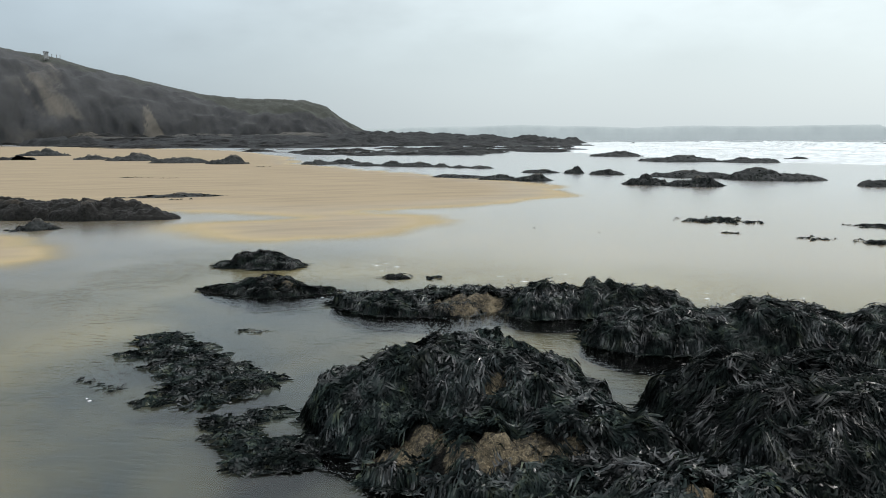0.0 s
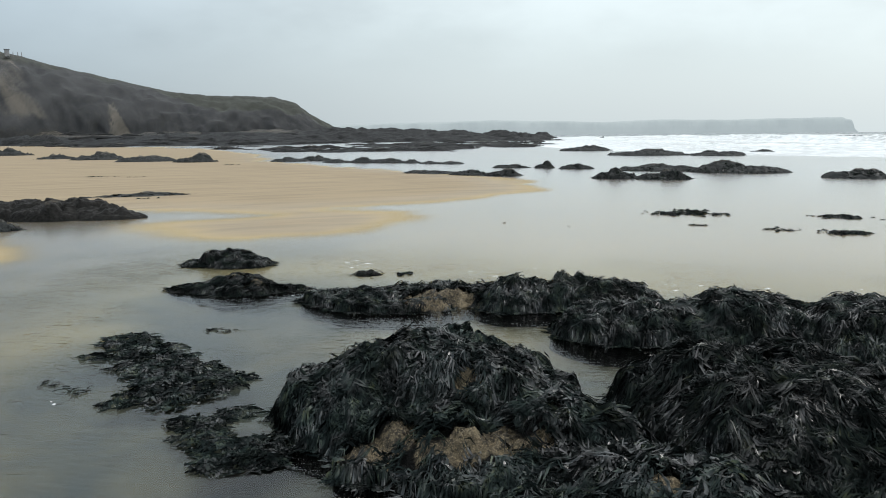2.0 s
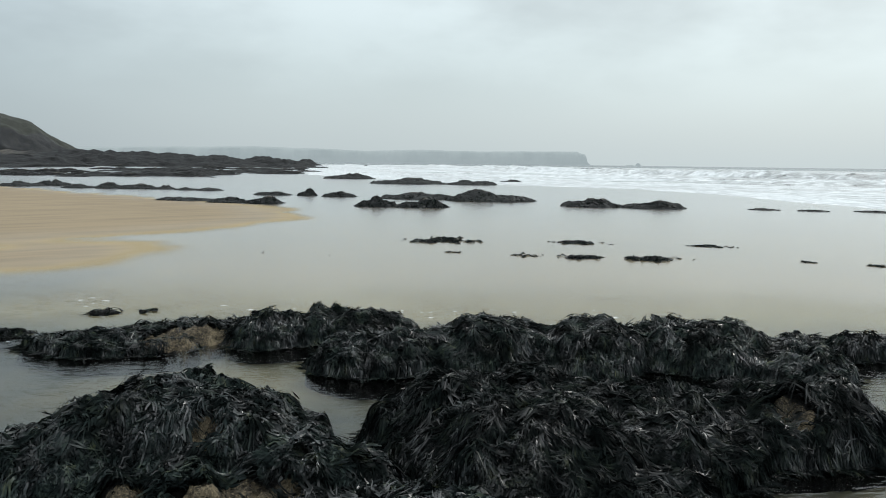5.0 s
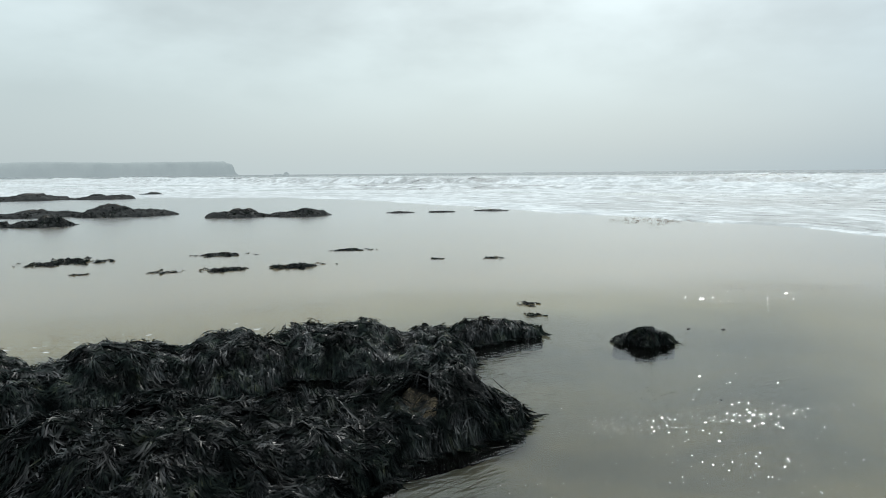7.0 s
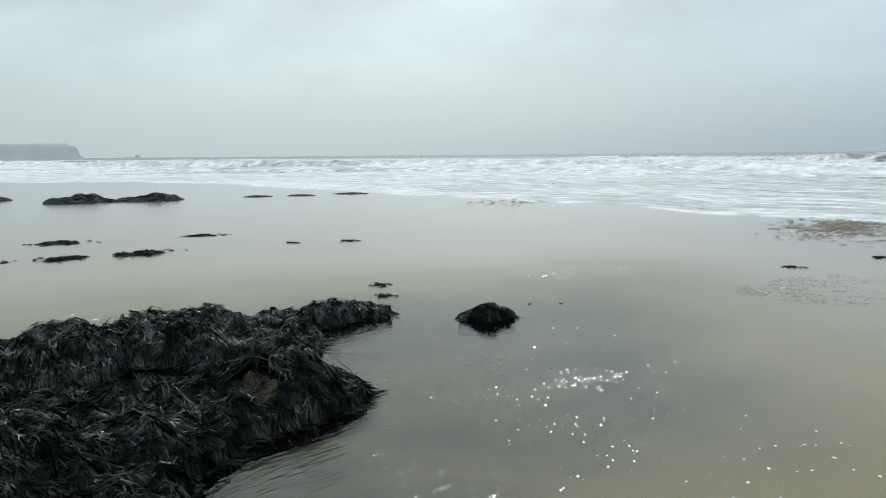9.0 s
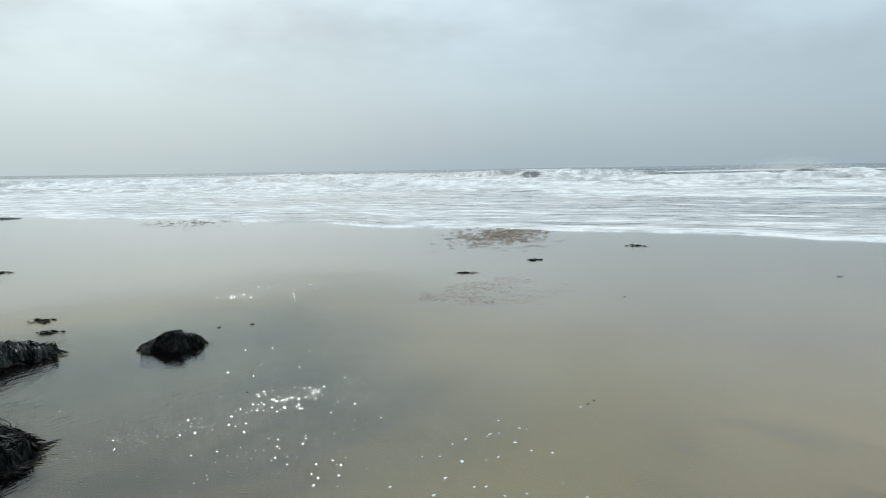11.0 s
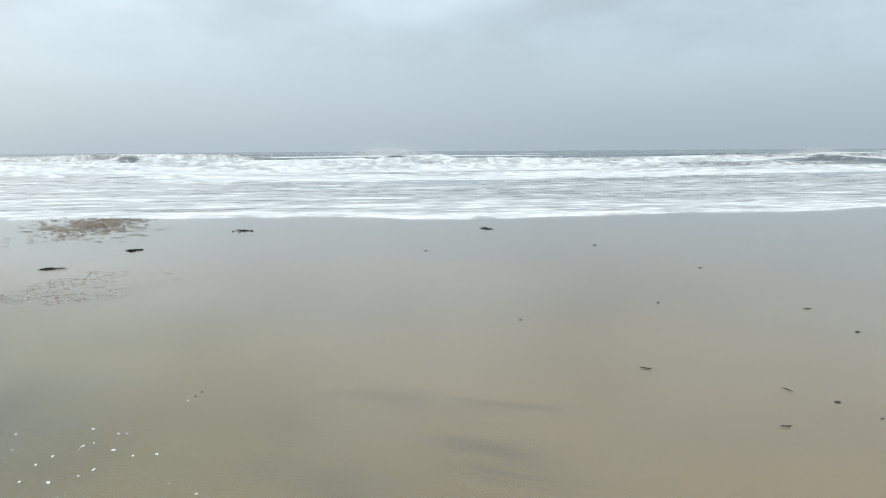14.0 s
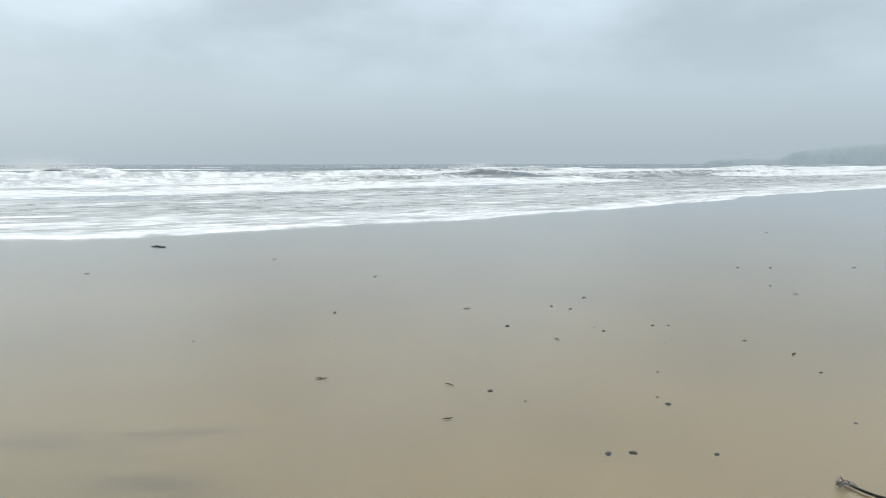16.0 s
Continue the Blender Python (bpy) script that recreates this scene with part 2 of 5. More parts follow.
def pool_material():
    """A thin clear sheet: see-through, with the gloss of water, hazier where it is a mere film."""
    m = Nodes("pool_water")
    nt = m.nt
    nt.nodes.remove(m.bsdf)
    out = nt.nodes["Material Output"]
    fres = m.add("ShaderNodeFresnel", IOR=1.4)
    tr = m.add("ShaderNodeBsdfTransparent")
    gl = m.add("ShaderNodeBsdfGlossy")
    ms = nt.nodes.new("ShaderNodeMixShader")
    pool = m.attr("pool")
    m.link(m.mix(pool, (0.97, 0.975, 0.97), (0.86, 0.915, 0.89)), tr.inputs["Color"])
    m.link(m.span(pool, 0, 1, 0.19, 0.055), gl.inputs["Roughness"])
    swell = m.noise(1.0, 2, 0.45, m.mapped(4.5, 20.0, 1, -22), 0.3)
    fine = m.noise(1.0, 3, 0.6, m.mapped(24.0, 48.0, 1, -22), 0.6)
    gust = m.calc("MULTIPLY", m.span(m.noise(0.7, 3, 0.5), 0.38, 0.62, 0.25, 0.8), m.span(pool, 0, 1, 0.10, 1.0))
    wind = m.noise(1.0, 2, 0.4, m.mapped(6.0, 27.0, 1, -8), 0.5)
    h = m.calc("MULTIPLY", m.calc("ADD", m.calc("ADD", m.calc("MULTIPLY", swell, 0.30), m.calc("MULTIPLY", wind, 0.42)), m.calc("MULTIPLY", fine, 0.05)), gust)
    nb = m.bump(h, 1.0, 0.02)
    for n in (fres, gl):
        m.link(nb, n.inputs["Normal"])
    m.link(m.calc("MINIMUM", m.calc("MULTIPLY", m.calc("MULTIPLY", fres.outputs[0], m.span(pool, 0, 1, 1.28, 1.0)), m.attr("film")), 0.96), ms.inputs[0])
    m.link(tr.outputs[0], ms.inputs[1])
    m.link(gl.outputs[0], ms.inputs[2])
    m.link(ms.outputs[0], out.inputs["Surface"])
    return m.mat


def sea_material():
    """Shallow surf: sky-bright thin water over sand, laced with foam, and white where it breaks."""
    m = Nodes("surf_water")
    foam = m.attr("foam")
    lane, split = m.attr("lane"), m.nt.nodes.new("ShaderNodeSeparateXYZ")
    m.link(m.pos, split.inputs[0])

    def drawn(across, along):
        v = m.nt.nodes.new("ShaderNodeCombineXYZ")
        m.link(m.calc("MULTIPLY", lane, across), v.inputs[0])
        m.link(m.calc("MULTIPLY", split.outputs["Y"], along), v.inputs[1])
        return v.outputs[0]

    streak = m.noise(1.0, 4, 0.55, drawn(2.4, 0.10), 1.0)
    lace = m.noise(1.0, 4, 0.6, drawn(5.5, 0.36), 1.4)
    broad = m.noise(1.0, 3, 0.55, drawn(0.7, 0.05), 0.6)
    fizz = m.noise(0.9, 5, 0.68)
    n = m.calc("ADD", m.calc("MULTIPLY", streak, 0.20), m.calc("ADD", m.calc("MULTIPLY", lace, 0.38), m.calc("ADD", m.calc("MULTIPLY", broad, 0.20), m.calc("MULTIPLY", fizz, 0.22))))
    edge = m.calc("ADD", m.calc("MULTIPLY", m.calc("SUBTRACT", n, 0.5), 5.4), m.calc("SUBTRACT", m.calc("MULTIPLY", foam, 1.05), 0.52))
    cover = m.span(edge, -0.5, 0.7)
    deep = m.mix(m.span(lace, 0.3, 0.7), (0.040, 0.060, 0.066), (0.068, 0.088, 0.092))
    thin = m.mix(m.span(foam, 0.12, 0.38), deep, (0.17, 0.177, 0.168))
    white = m.mix(m.span(lace, 0.34, 0.62), (0.52, 0.555, 0.56), (0.72, 0.75, 0.75))
    white = m.mix(m.span(fizz, 0.40, 0.60, 0.45, 0.0), white, (0.36, 0.395, 0.405))
    col = m.mix(cover, thin, white)
    chop = m.noise(1.0, 5, 0.6, m.mapped(2.0, 0.9, 1, 0))
    nb = m.bump(m.calc("ADD", m.calc("ADD", chop, fizz), m.calc("MULTIPLY", cover, 0.5)), 0.8, 0.16)
    m.put(Base_Color=col, Roughness=m.span(cover, 0, 1, 0.22, 0.8), IOR=1.33, Normal=nb)
    return m.put(Specular_IOR_Level=0.4)


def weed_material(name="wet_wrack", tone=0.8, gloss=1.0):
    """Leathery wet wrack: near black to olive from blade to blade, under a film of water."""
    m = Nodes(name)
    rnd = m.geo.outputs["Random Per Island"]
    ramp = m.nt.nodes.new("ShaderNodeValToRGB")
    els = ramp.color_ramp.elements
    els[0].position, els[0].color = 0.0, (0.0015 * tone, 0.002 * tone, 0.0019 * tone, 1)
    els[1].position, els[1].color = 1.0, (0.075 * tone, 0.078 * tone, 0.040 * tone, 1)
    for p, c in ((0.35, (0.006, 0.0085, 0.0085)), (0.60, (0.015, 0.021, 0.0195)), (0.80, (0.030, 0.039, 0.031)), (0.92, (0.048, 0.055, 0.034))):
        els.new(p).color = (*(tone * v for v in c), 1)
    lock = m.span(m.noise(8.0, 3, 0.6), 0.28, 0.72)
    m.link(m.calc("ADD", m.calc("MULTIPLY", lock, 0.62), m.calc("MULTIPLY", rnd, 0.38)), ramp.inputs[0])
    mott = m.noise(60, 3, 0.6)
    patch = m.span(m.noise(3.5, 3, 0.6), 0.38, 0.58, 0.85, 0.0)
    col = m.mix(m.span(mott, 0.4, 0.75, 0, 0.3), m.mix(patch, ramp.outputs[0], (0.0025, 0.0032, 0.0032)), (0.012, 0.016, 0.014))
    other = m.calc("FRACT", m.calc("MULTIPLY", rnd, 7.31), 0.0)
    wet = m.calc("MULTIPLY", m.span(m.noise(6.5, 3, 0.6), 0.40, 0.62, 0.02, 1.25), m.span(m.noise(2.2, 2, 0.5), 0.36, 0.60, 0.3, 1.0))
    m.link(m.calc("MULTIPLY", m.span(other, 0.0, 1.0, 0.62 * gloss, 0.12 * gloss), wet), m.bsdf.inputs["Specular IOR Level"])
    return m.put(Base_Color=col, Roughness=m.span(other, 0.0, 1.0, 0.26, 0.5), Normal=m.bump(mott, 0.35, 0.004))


def weedy_rock_material(name, bare, dark, scale=1.0, fuzz=1.0):
    """Rock under a skin of weed, barnacled and sandy where it lies bare."""
    m = Nodes(name)
    open_rock = m.attr("bare")
    n1, n2, n3 = m.noise(3.0 * scale, 5, 0.62), m.noise(38 * scale, 4, 0.7), m.noise(120 * scale, 2, 0.6)
    stone = m.mix(m.span(m.noise(9 * scale, 4, 0.6), 0.35, 0.65), bare, tuple(0.4 * c for c in bare))
    stone = m.mix(m.span(m.calc("ADD", m.calc("MULTIPLY", n2, 0.5), m.calc("MULTIPLY", n1, 0.5)), 0.42, 0.58, 0, 0.92), stone, (0.022, 0.021, 0.018))
    stone = m.mix(m.span(n3, 0.56, 0.64, 0, 0.55), stone, tuple(1.5 * c for c in bare))
    skin = m.mix(m.span(n2, 0.35, 0.7), dark, tuple(0.4 * c for c in dark))
    mask = m.span(m.calc("ADD", open_rock, m.calc("MULTIPLY", m.calc("SUBTRACT", m.noise(11 * scale, 4, 0.65), 0.5), 1.5)), 0.35, 0.75)
    nb = m.bump(n1, 0.8, 0.08 / scale)
    nb = m.bump(n2, fuzz, 0.03 / scale, nb)
    return m.put(Base_Color=m.mix(mask, skin, stone), Roughness=m.span(n2, 0.3, 0.7, 0.5, 0.85), Normal=nb, Specular_IOR_Level=0.12)


def cliff_material():
    m = Nodes("slate_cliff")
    turf, scar = m.attr("turf"), m.attr("scar")
    n1, n2 = m.noise(0.05, 6, 0.62), m.noise(0.45, 7, 0.72)
    beds = m.noise(1.0, 6, 0.65, m.mapped(0.16, 0.05, 0.022, 0, 35), 0.5)
    rock = m.mix(m.span(beds, 0.3, 0.7), (0.014, 0.0155, 0.017), (0.025, 0.026, 0.027))
    rock = m.mix(m.span(n2, 0.45, 0.75, 0, 0.7), rock, (0.023, 0.025, 0.020))
    earth = m.mix(m.span(beds, 0.3, 0.7), (0.145, 0.127, 0.098), (0.065, 0.060, 0.050))
    grass = m.mix(m.span(n2, 0.3, 0.7), (0.0155, 0.0185, 0.0125), (0.0235, 0.0265, 0.0185))
    col = m.mix(m.span(m.calc("ADD", scar, m.calc("MULTIPLY", m.calc("SUBTRACT", beds, 0.5), 1.2)), 0.30, 1.15), rock, earth)
    col = m.mix(m.span(m.calc("ADD", turf, m.calc("MULTIPLY", m.calc("SUBTRACT", n1, 0.5), 1.1)), 0.35, 0.65), col, grass)
    return m.put(Base_Color=col, Roughness=0.9, Normal=m.bump(m.calc("ADD", n2, beds), 0.5, 0.8))


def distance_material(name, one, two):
    """Land far off; the haze of sea air is painted in as a pale glow."""
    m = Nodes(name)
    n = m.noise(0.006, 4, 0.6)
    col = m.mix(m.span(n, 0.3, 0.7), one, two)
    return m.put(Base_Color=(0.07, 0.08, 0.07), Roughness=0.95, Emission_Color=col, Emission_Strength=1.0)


def plain(name, color, rough=0.6, vary=0.3, scale=30, bump=0.3):
    m = Nodes(name)
    n = m.noise(scale, 4, 0.6)
    col = m.mix(m.span(n, 0.3, 0.7), color, tuple(c * (1 - vary) for c in color))
    return m.put(Base_Color=col, Roughness=rough, Normal=m.bump(n, bump, 0.01))


SAND, POOL, SEA, WEED = sand_material(), pool_material(), sea_material(), weed_material()
# copies of the wrack with light put into the colour: lit rock, shaded rock
LIT_WRACK, SHADED_WRACK = weed_material("lit_wrack", 1.5, 1.2), weed_material("shaded_wrack", 0.6, 0.8)
# stranded wrack in its own tone; the ridge copy is brightened as if lit
MAT_WRACK, LIT_RIDGE_WRACK = weed_material("stranded_wrack", 1.5, 0.9), weed_material("lit_ridge_wrack", 1.25, 1.3)
# near-black skin puts shade into the gaps between the locks of wrack
ROCK_NEAR = weedy_rock_material("barnacled_rock", (0.20, 0.162, 0.102), (0.004, 0.0045, 0.004))
ROCK_MID = weedy_rock_material("reef_rock", (0.14, 0.126, 0.105), (0.028, 0.031, 0.030), 0.4, 0.3)
ROCK_BROWN = weedy_rock_material("brown_rock", (0.085, 0.070, 0.052), (0.012, 0.0117, 0.010), 0.5, 0.3)
ROCK_REEF = weedy_rock_material("dark_reef_rock", (0.12, 0.108, 0.086), (0.005, 0.0057, 0.0054), 0.1, 0.35)
CLIFF = cliff_material()
FAR = distance_material("haze_glow", (0.30, 0.343, 0.360), (0.33, 0.373, 0.390))
FAR_SOUTH = distance_material("haze_glow_blue", (0.225, 0.285, 0.325), (0.26, 0.32, 0.362))
FOAM = plain("foam_scum", (0.82, 0.83, 0.82), 0.5, 0.06)
PEBBLE = plain("dark_pebble", (0.024, 0.022, 0.019), 0.55, 0.5, 60)
SHELLS = plain("wet_gravel", (0.31, 0.24, 0.165), 0.5, 0.6, 40)

# ---------------------------------------------------------------- the plan
# damp golden sand bar that stands clear of the water, and a smaller one beside it
BAR = [(-5.4, 14.2), (-4.8, 13.3), (-3.6, 12.5), (-2.6, 12.2), (-1.7, 12.5), (-0.8, 13.3), (0.0, 15.2), (0.0, 16.2), (-1.7, 17.2),
       (0.2, 18.0), (1.6, 18.9), (3.1, 21.2), (4.2, 24), (3.6, 29), (-0.6, 35), (-6, 44), (-9.6, 51), (-14, 70), (-30, 110),
       (-90, 170), (-200, 200), (-160, 90), (-70, 30), (-24, 17.6), (-10, 17.2), (-6.6, 17.0), (-5.0, 16.4), (-3.4, 15.6)]
SPIT = [(-5.6, 9.7), (-5.4, 10.3), (-5.7, 11.2), (-6.8, 12.4), (-9.5, 13.4), (-16, 13), (-24, 9), (-12, 7.5)]
POOL_EDGE = [(-2.8, 6.3), (-3.3, 5.4), (-3.2, 4.6), (-2.7, 3.7), (-2.3, 2.8), (-1.6, 1.9), (0, 1.5), (2, 1.6), (3.8, 1.2), (4.6, 0.8), (5.8, 0.9), (7.0, 1.8),
             (8.2, 2.6), (9.0, 3.6), (8, 4.6), (6.8, 5.6), (5, 6.4), (3, 7.2), (1, 8.0), (-1, 8.8), (-2.6, 9.0), (-3.2, 7.5)]
# shallow channel between the bars and the pool; the sky's grey mirror is painted on its bed
CHANNEL = [(-10, 8.0), (-7, 5.8), (-4.2, 4.2), (-3.2, 5.6), (-2.4, 8.5), (-0.8, 10.6), (0.2, 12.6), (-0.8, 12.6), (-2.6, 11.6), (-4.9, 12.6), (-6.2, 15.2), (-9, 15.2), (-6.2, 12.2), (-5.0, 10.4), (-5.2, 9.2)]
# the water's edge: x for a given y
SHORE_Y = [-4500, -200, -54, -37, -25, -16, -8, -4, 0, 4, 8.5, 13, 18.8, 24, 34, 45, 54, 80, 100, 300, 420, 520, 4600]
SHORE_X = [400, 32, 18.6, 18.1, 16.6, 15.9, 16.8, 18.0, 19.6, 20.8, 22.6, 24, 25.3, 27, 29.5, 31, 24, 17, 17, 40, 40, -700, -4600]


def offshore(x, y):
    return x - np.interp(y, SHORE_Y, SHORE_X) - 0.5 * vnoise(y * 0.35, 0 * y, 5) - 0.15 * vnoise(y * 1.7, 0 * y, 6)


def sand_height(x, y):
    b = np.maximum(inside(BAR, x, y), inside(SPIT, x, y)) + 0.5 * fbm(x * 0.5, y * 0.5, 3, 3)
    pool = inside(POOL_EDGE, x, y) + 0.22 * fbm(x * 0.9, y * 0.9, 8, 4, 0.6)
    z = -0.008 + 0.003 * vnoise(x * 0.6, y * 0.6, 4) + 0.06 * smooth(-0.5, 3.5, b)
    z = z - 0.14 * smooth(-0.2, 1.5, pool) * (1 + 0.25 * vnoise(x * 1.3, y * 1.3, 12))
    off = offshore(x, y)
    z = z - 0.6 * smooth(2.0, 40, off)
    channel = 0.5 * smooth(-0.5, 0.7, inside(CHANNEL, x, y) + 0.3 * fbm(x * 0.6, y * 0.6, 16, 3))
    # paler bottom colour in the gap between rocks, in place of mirrored sky
    mirror_gap = 1 - 0.55 * smooth(1.3, 0.3, np.hypot((x - 0.3) / 1.1, (y - 6.1) / 0.8))
    margin = smooth(0.2, 0.8, b) * smooth(2.6, 0.8, b)
    return z, smooth(1.1, -0.2, b), np.maximum(channel, smooth(-0.35 - 0.5 * smooth(2, 4, x), 0.75 + 0.3 * smooth(2, 4, x), pool + 0.12 * fbm(x * 1.1, y * 1.1, 14, 3)) * (1 - 0.20 * smooth(1.5, 4, x)) * mirror_gap), margin


def stains(x, y):
    """Dark streaks of fine weed dust in the sand."""
    total = 0 * x
    for ax, ay, bx, by, w in ((5.2, -0.5, 4.2, -0.35, 0.22), (5.35, -0.9, 4.5, -2.0, 0.3), (4.6, -1.5, 3.6, -1.4, 0.45), (4.0, -0.6, 3.4, -0.9, 0.35)):
        dx, dy = bx - ax, by - ay
        t = np.clip(((x - ax) * dx + (y - ay) * dy) / (dx * dx + dy * dy), 0, 1)
        d = np.hypot(x - ax - t * dx, y - ay - t * dy)
        total = np.maximum(total, smooth(w, 0, d))
    return total


def axis(*spans):
    out = []
    for a, b, n in spans:
        out.append(np.linspace(a, b, n, endpoint=False))
    return np.concatenate(out + [[spans[-1][1]]])


def build_ground():
    xs = axis((-4600, -900, 8), (-900, -220, 12), (-220, -60, 30), (-60, -12, 70), (-12, -4, 34), (-4, 9, 110), (9, 40, 56), (40, 120, 16), (120, 900, 12), (900, 4600, 8))
    ys = axis((-4600, -900, 8), (-900, -150, 12), (-150, -30, 20), (-30, -4, 40), (-4, 0, 30), (0, 10, 90), (10, 60, 120), (60, 200, 45), (200, 900, 20), (900, 4600, 8))
    gx, gy = np.meshgrid(xs, ys, indexing="ij")
    z, wet, silt_and_sky, margin = sand_height(gx, gy)
    me = mesh_of("ground", np.stack([gx, gy, z], -1).reshape(-1, 3), grid_faces(len(xs), len(ys)), SAND, True, {"wet": wet, "silt_and_sky": silt_and_sky, "margin": 0.8 * margin, "stain": stains(gx, gy)})
    tagged(new("ground", me), "wet tidal beach sand with a thin film of water and damp golden bars", "sand", kind="structure")


def build_water():
    xs = axis((-420, -60, 14), (-60, -12, 44), (-12, 12, 120), (12, 60, 26))
    ys = axis((-420, -40, 14), (-40, -2, 40), (-2, 32, 140), (32, 120, 40), (120, 420, 10))
    gx, gy = np.meshgrid(xs, ys, indexing="ij")
    pool = smooth(-4.0, 1.0, inside(POOL_EDGE, gx, gy) + 0.4 * fbm(gx * 0.7, gy * 0.7, 18, 3))
    bars = np.maximum(inside(BAR, gx, gy), inside(SPIT, gx, gy)) + 0.5 * fbm(gx * 0.5, gy * 0.5, 3, 3)
    film = smooth(0.45, -0.45, bars)
    me = mesh_of("water", np.stack([gx, gy, 0 * gx], -1).reshape(-1, 3), grid_faces(len(xs), len(ys)), POOL, True, {"pool": pool, "film": film})
    tagged(new("water", me), "shallow clear water: a mirror film on the sand, rippled in the tide pool", "water", kind="structure")


# breakers: distance off the shore, height, length of the back, how broken along the crest
BREAKERS = [(27, 0.28, 5, 0.5), (44, 0.5, 7, 0.4), (66, 0.75, 9, 0.55), (92, 1.30, 11, 0.9), (132, 0.95, 15, 0.9), (190, 0.8, 22, 0.8), (280, 0.8, 30, 0.9)]


# swells about to break: place, half length, height
PEAKS = [(101, -25.5, 5.0, 1.1), (98, -31, 4.0, 1.0), (105, 8, 7.0, 1.2), (66, -64, 6.0, 0.8)]


def sea_shape(x, y):
    off = offshore(x, y)
    along = y + 0.25 * x
    z = 0.028 + 0.03 * fbm(x * 0.5, y * 0.18, 31, 3) * smooth(1, 12, off) + 0.05 * vnoise(x * 0.25, y * 0.08, 35) * smooth(8, 30, off)
    south = smooth(4, -26, y)
    north = smooth(10, 40, y)
    foam = 0.57 + 0.16 * vnoise(x * 0.11, y * 0.03, 41) + 0.14 * smooth(14, 5, off) * (1 - 0.7 * south) - 0.24 * south * smooth(2, 10, off) + 0.24 * north
    foam = np.maximum(foam, smooth(3.6 - 1.6 * south, 0.3, off + 0.8 * vnoise(y * 0.5, x * 0.3, 44)) * 1.1)
    bore = smooth(46, 62, off + 6 * vnoise(y * 0.05, x * 0.02, 47)) * smooth(150 - 40 * south, 100 - 20 * south, off)
    foam = np.maximum(foam, bore * (0.95 + 0.2 * vnoise(x * 0.06, y * 0.04, 48)))
    foam = foam * smooth(330 - 180 * south, 170 - 70 * south, off) + 0.06
    for k, (u, h, back, broken) in enumerate(BREAKERS):
        line = u + 0.16 * u * vnoise(along * 0.016, 0 * y + k, 50 + k) + 1.2 * vnoise(along * 0.15, 0 * y, 60 + k)
        amp = h * np.clip(0.72 + broken * fbm(along * 0.022, 0 * y + 3 * k, 70 + k, 2), 0.08, 1.3)
        if k > 2:
            amp = amp * (1 - 0.6 * south) * (1 - 0.45 * north)
        d = off - line
        crest = np.where(d < 0, np.exp(-((d / (0.9 + 0.6 * h)) ** 2)), np.exp(-((d / back) ** 2)))
        rough = 1 + 0.22 * fbm(x * 0.7, y * 0.7, 80 + k, 4) * smooth(6, -2, d)
        z = z + amp * crest * rough
        curl = smooth(-0.15, 0.25, vnoise(along * 0.03, 0 * y, 90 + k) + (0.35 if k < 3 else -0.15))
        foam = np.maximum(foam, curl * np.exp(-(((d + 3.5) / 6.0) ** 2)) * 1.25)
        blotch = smooth(0.05, 0.45, fbm(along * 0.10, off * 0.25, 95 + k, 3) + 0.25 * (1 - curl))
        foam = foam - (0.0, 0.0, 0.15, 0.7, 0.35, 0.3, 0.3)[k] * blotch * np.exp(-(((d + 1.6) / 2.0) ** 2))
        foam = foam - (1 - 0.6 * curl) * 0.55 * np.exp(-(((d - 0.6 * back) / (0.5 * back)) ** 2)) * (1 if k > 1 else 0.25)
    for px, py, wide, high in PEAKS:
        far, ang = math.hypot(px, py), math.atan2(px, py)
        d = x * math.sin(ang) + y * math.cos(ang) - far
        a = x * math.cos(ang) - y * math.sin(ang)
        body = np.exp(-((a / wide) ** 2)) * (0.8 + 0.3 * vnoise(a * 0.35, 0 * a, 46))
        z = z + high * body * np.where(d < 0, np.exp(-((d / 1.6) ** 2)), np.exp(-((d / 5.0) ** 2)))
        foam = foam - 1.1 * body * np.exp(-(((d + 1.3) / 1.6) ** 2)) * smooth(0.1, 0.5, vnoise(a * 0.22 + px, 0 * a, 49) + 0.55)
        foam = np.maximum(foam, 0.9 * body * np.exp(-(((d - 0.9) / 0.9) ** 2)))
    lane = 6 * np.log(np.maximum(off, 0) + 10)
    return np.where(off < 0.25, -0.02 + 0.065 * smooth(-0.12, 0.12, off), z), np.clip(foam, 0, 1.2), off, lane


def build_sea():
    az = np.radians(np.linspace(-14, 178, 660))
    r = np.concatenate([np.geomspace(13, 45, 110, endpoint=False), np.geomspace(45, 330, 190, endpoint=False), np.geomspace(330, 4550, 34)])
    ga, gr = np.meshgrid(az, r, indexing="ij")
    x, y = gr * np.sin(ga), gr * np.cos(ga)
    z, foam, off, lane = sea_shape(x, y)
    faces = grid_faces(len(az), len(r), (off > -0.3).ravel())
    v, f, at = compact(np.stack([x, y, z], -1).reshape(-1, 3), faces, {"foam": foam, "lane": lane})
    tagged(new("sea", mesh_of("sea", v, f, SEA, True, at)), "grey-green sea with rows of white foaming breakers", "sea", kind="structure")


build_ground()
build_water()
build_sea()


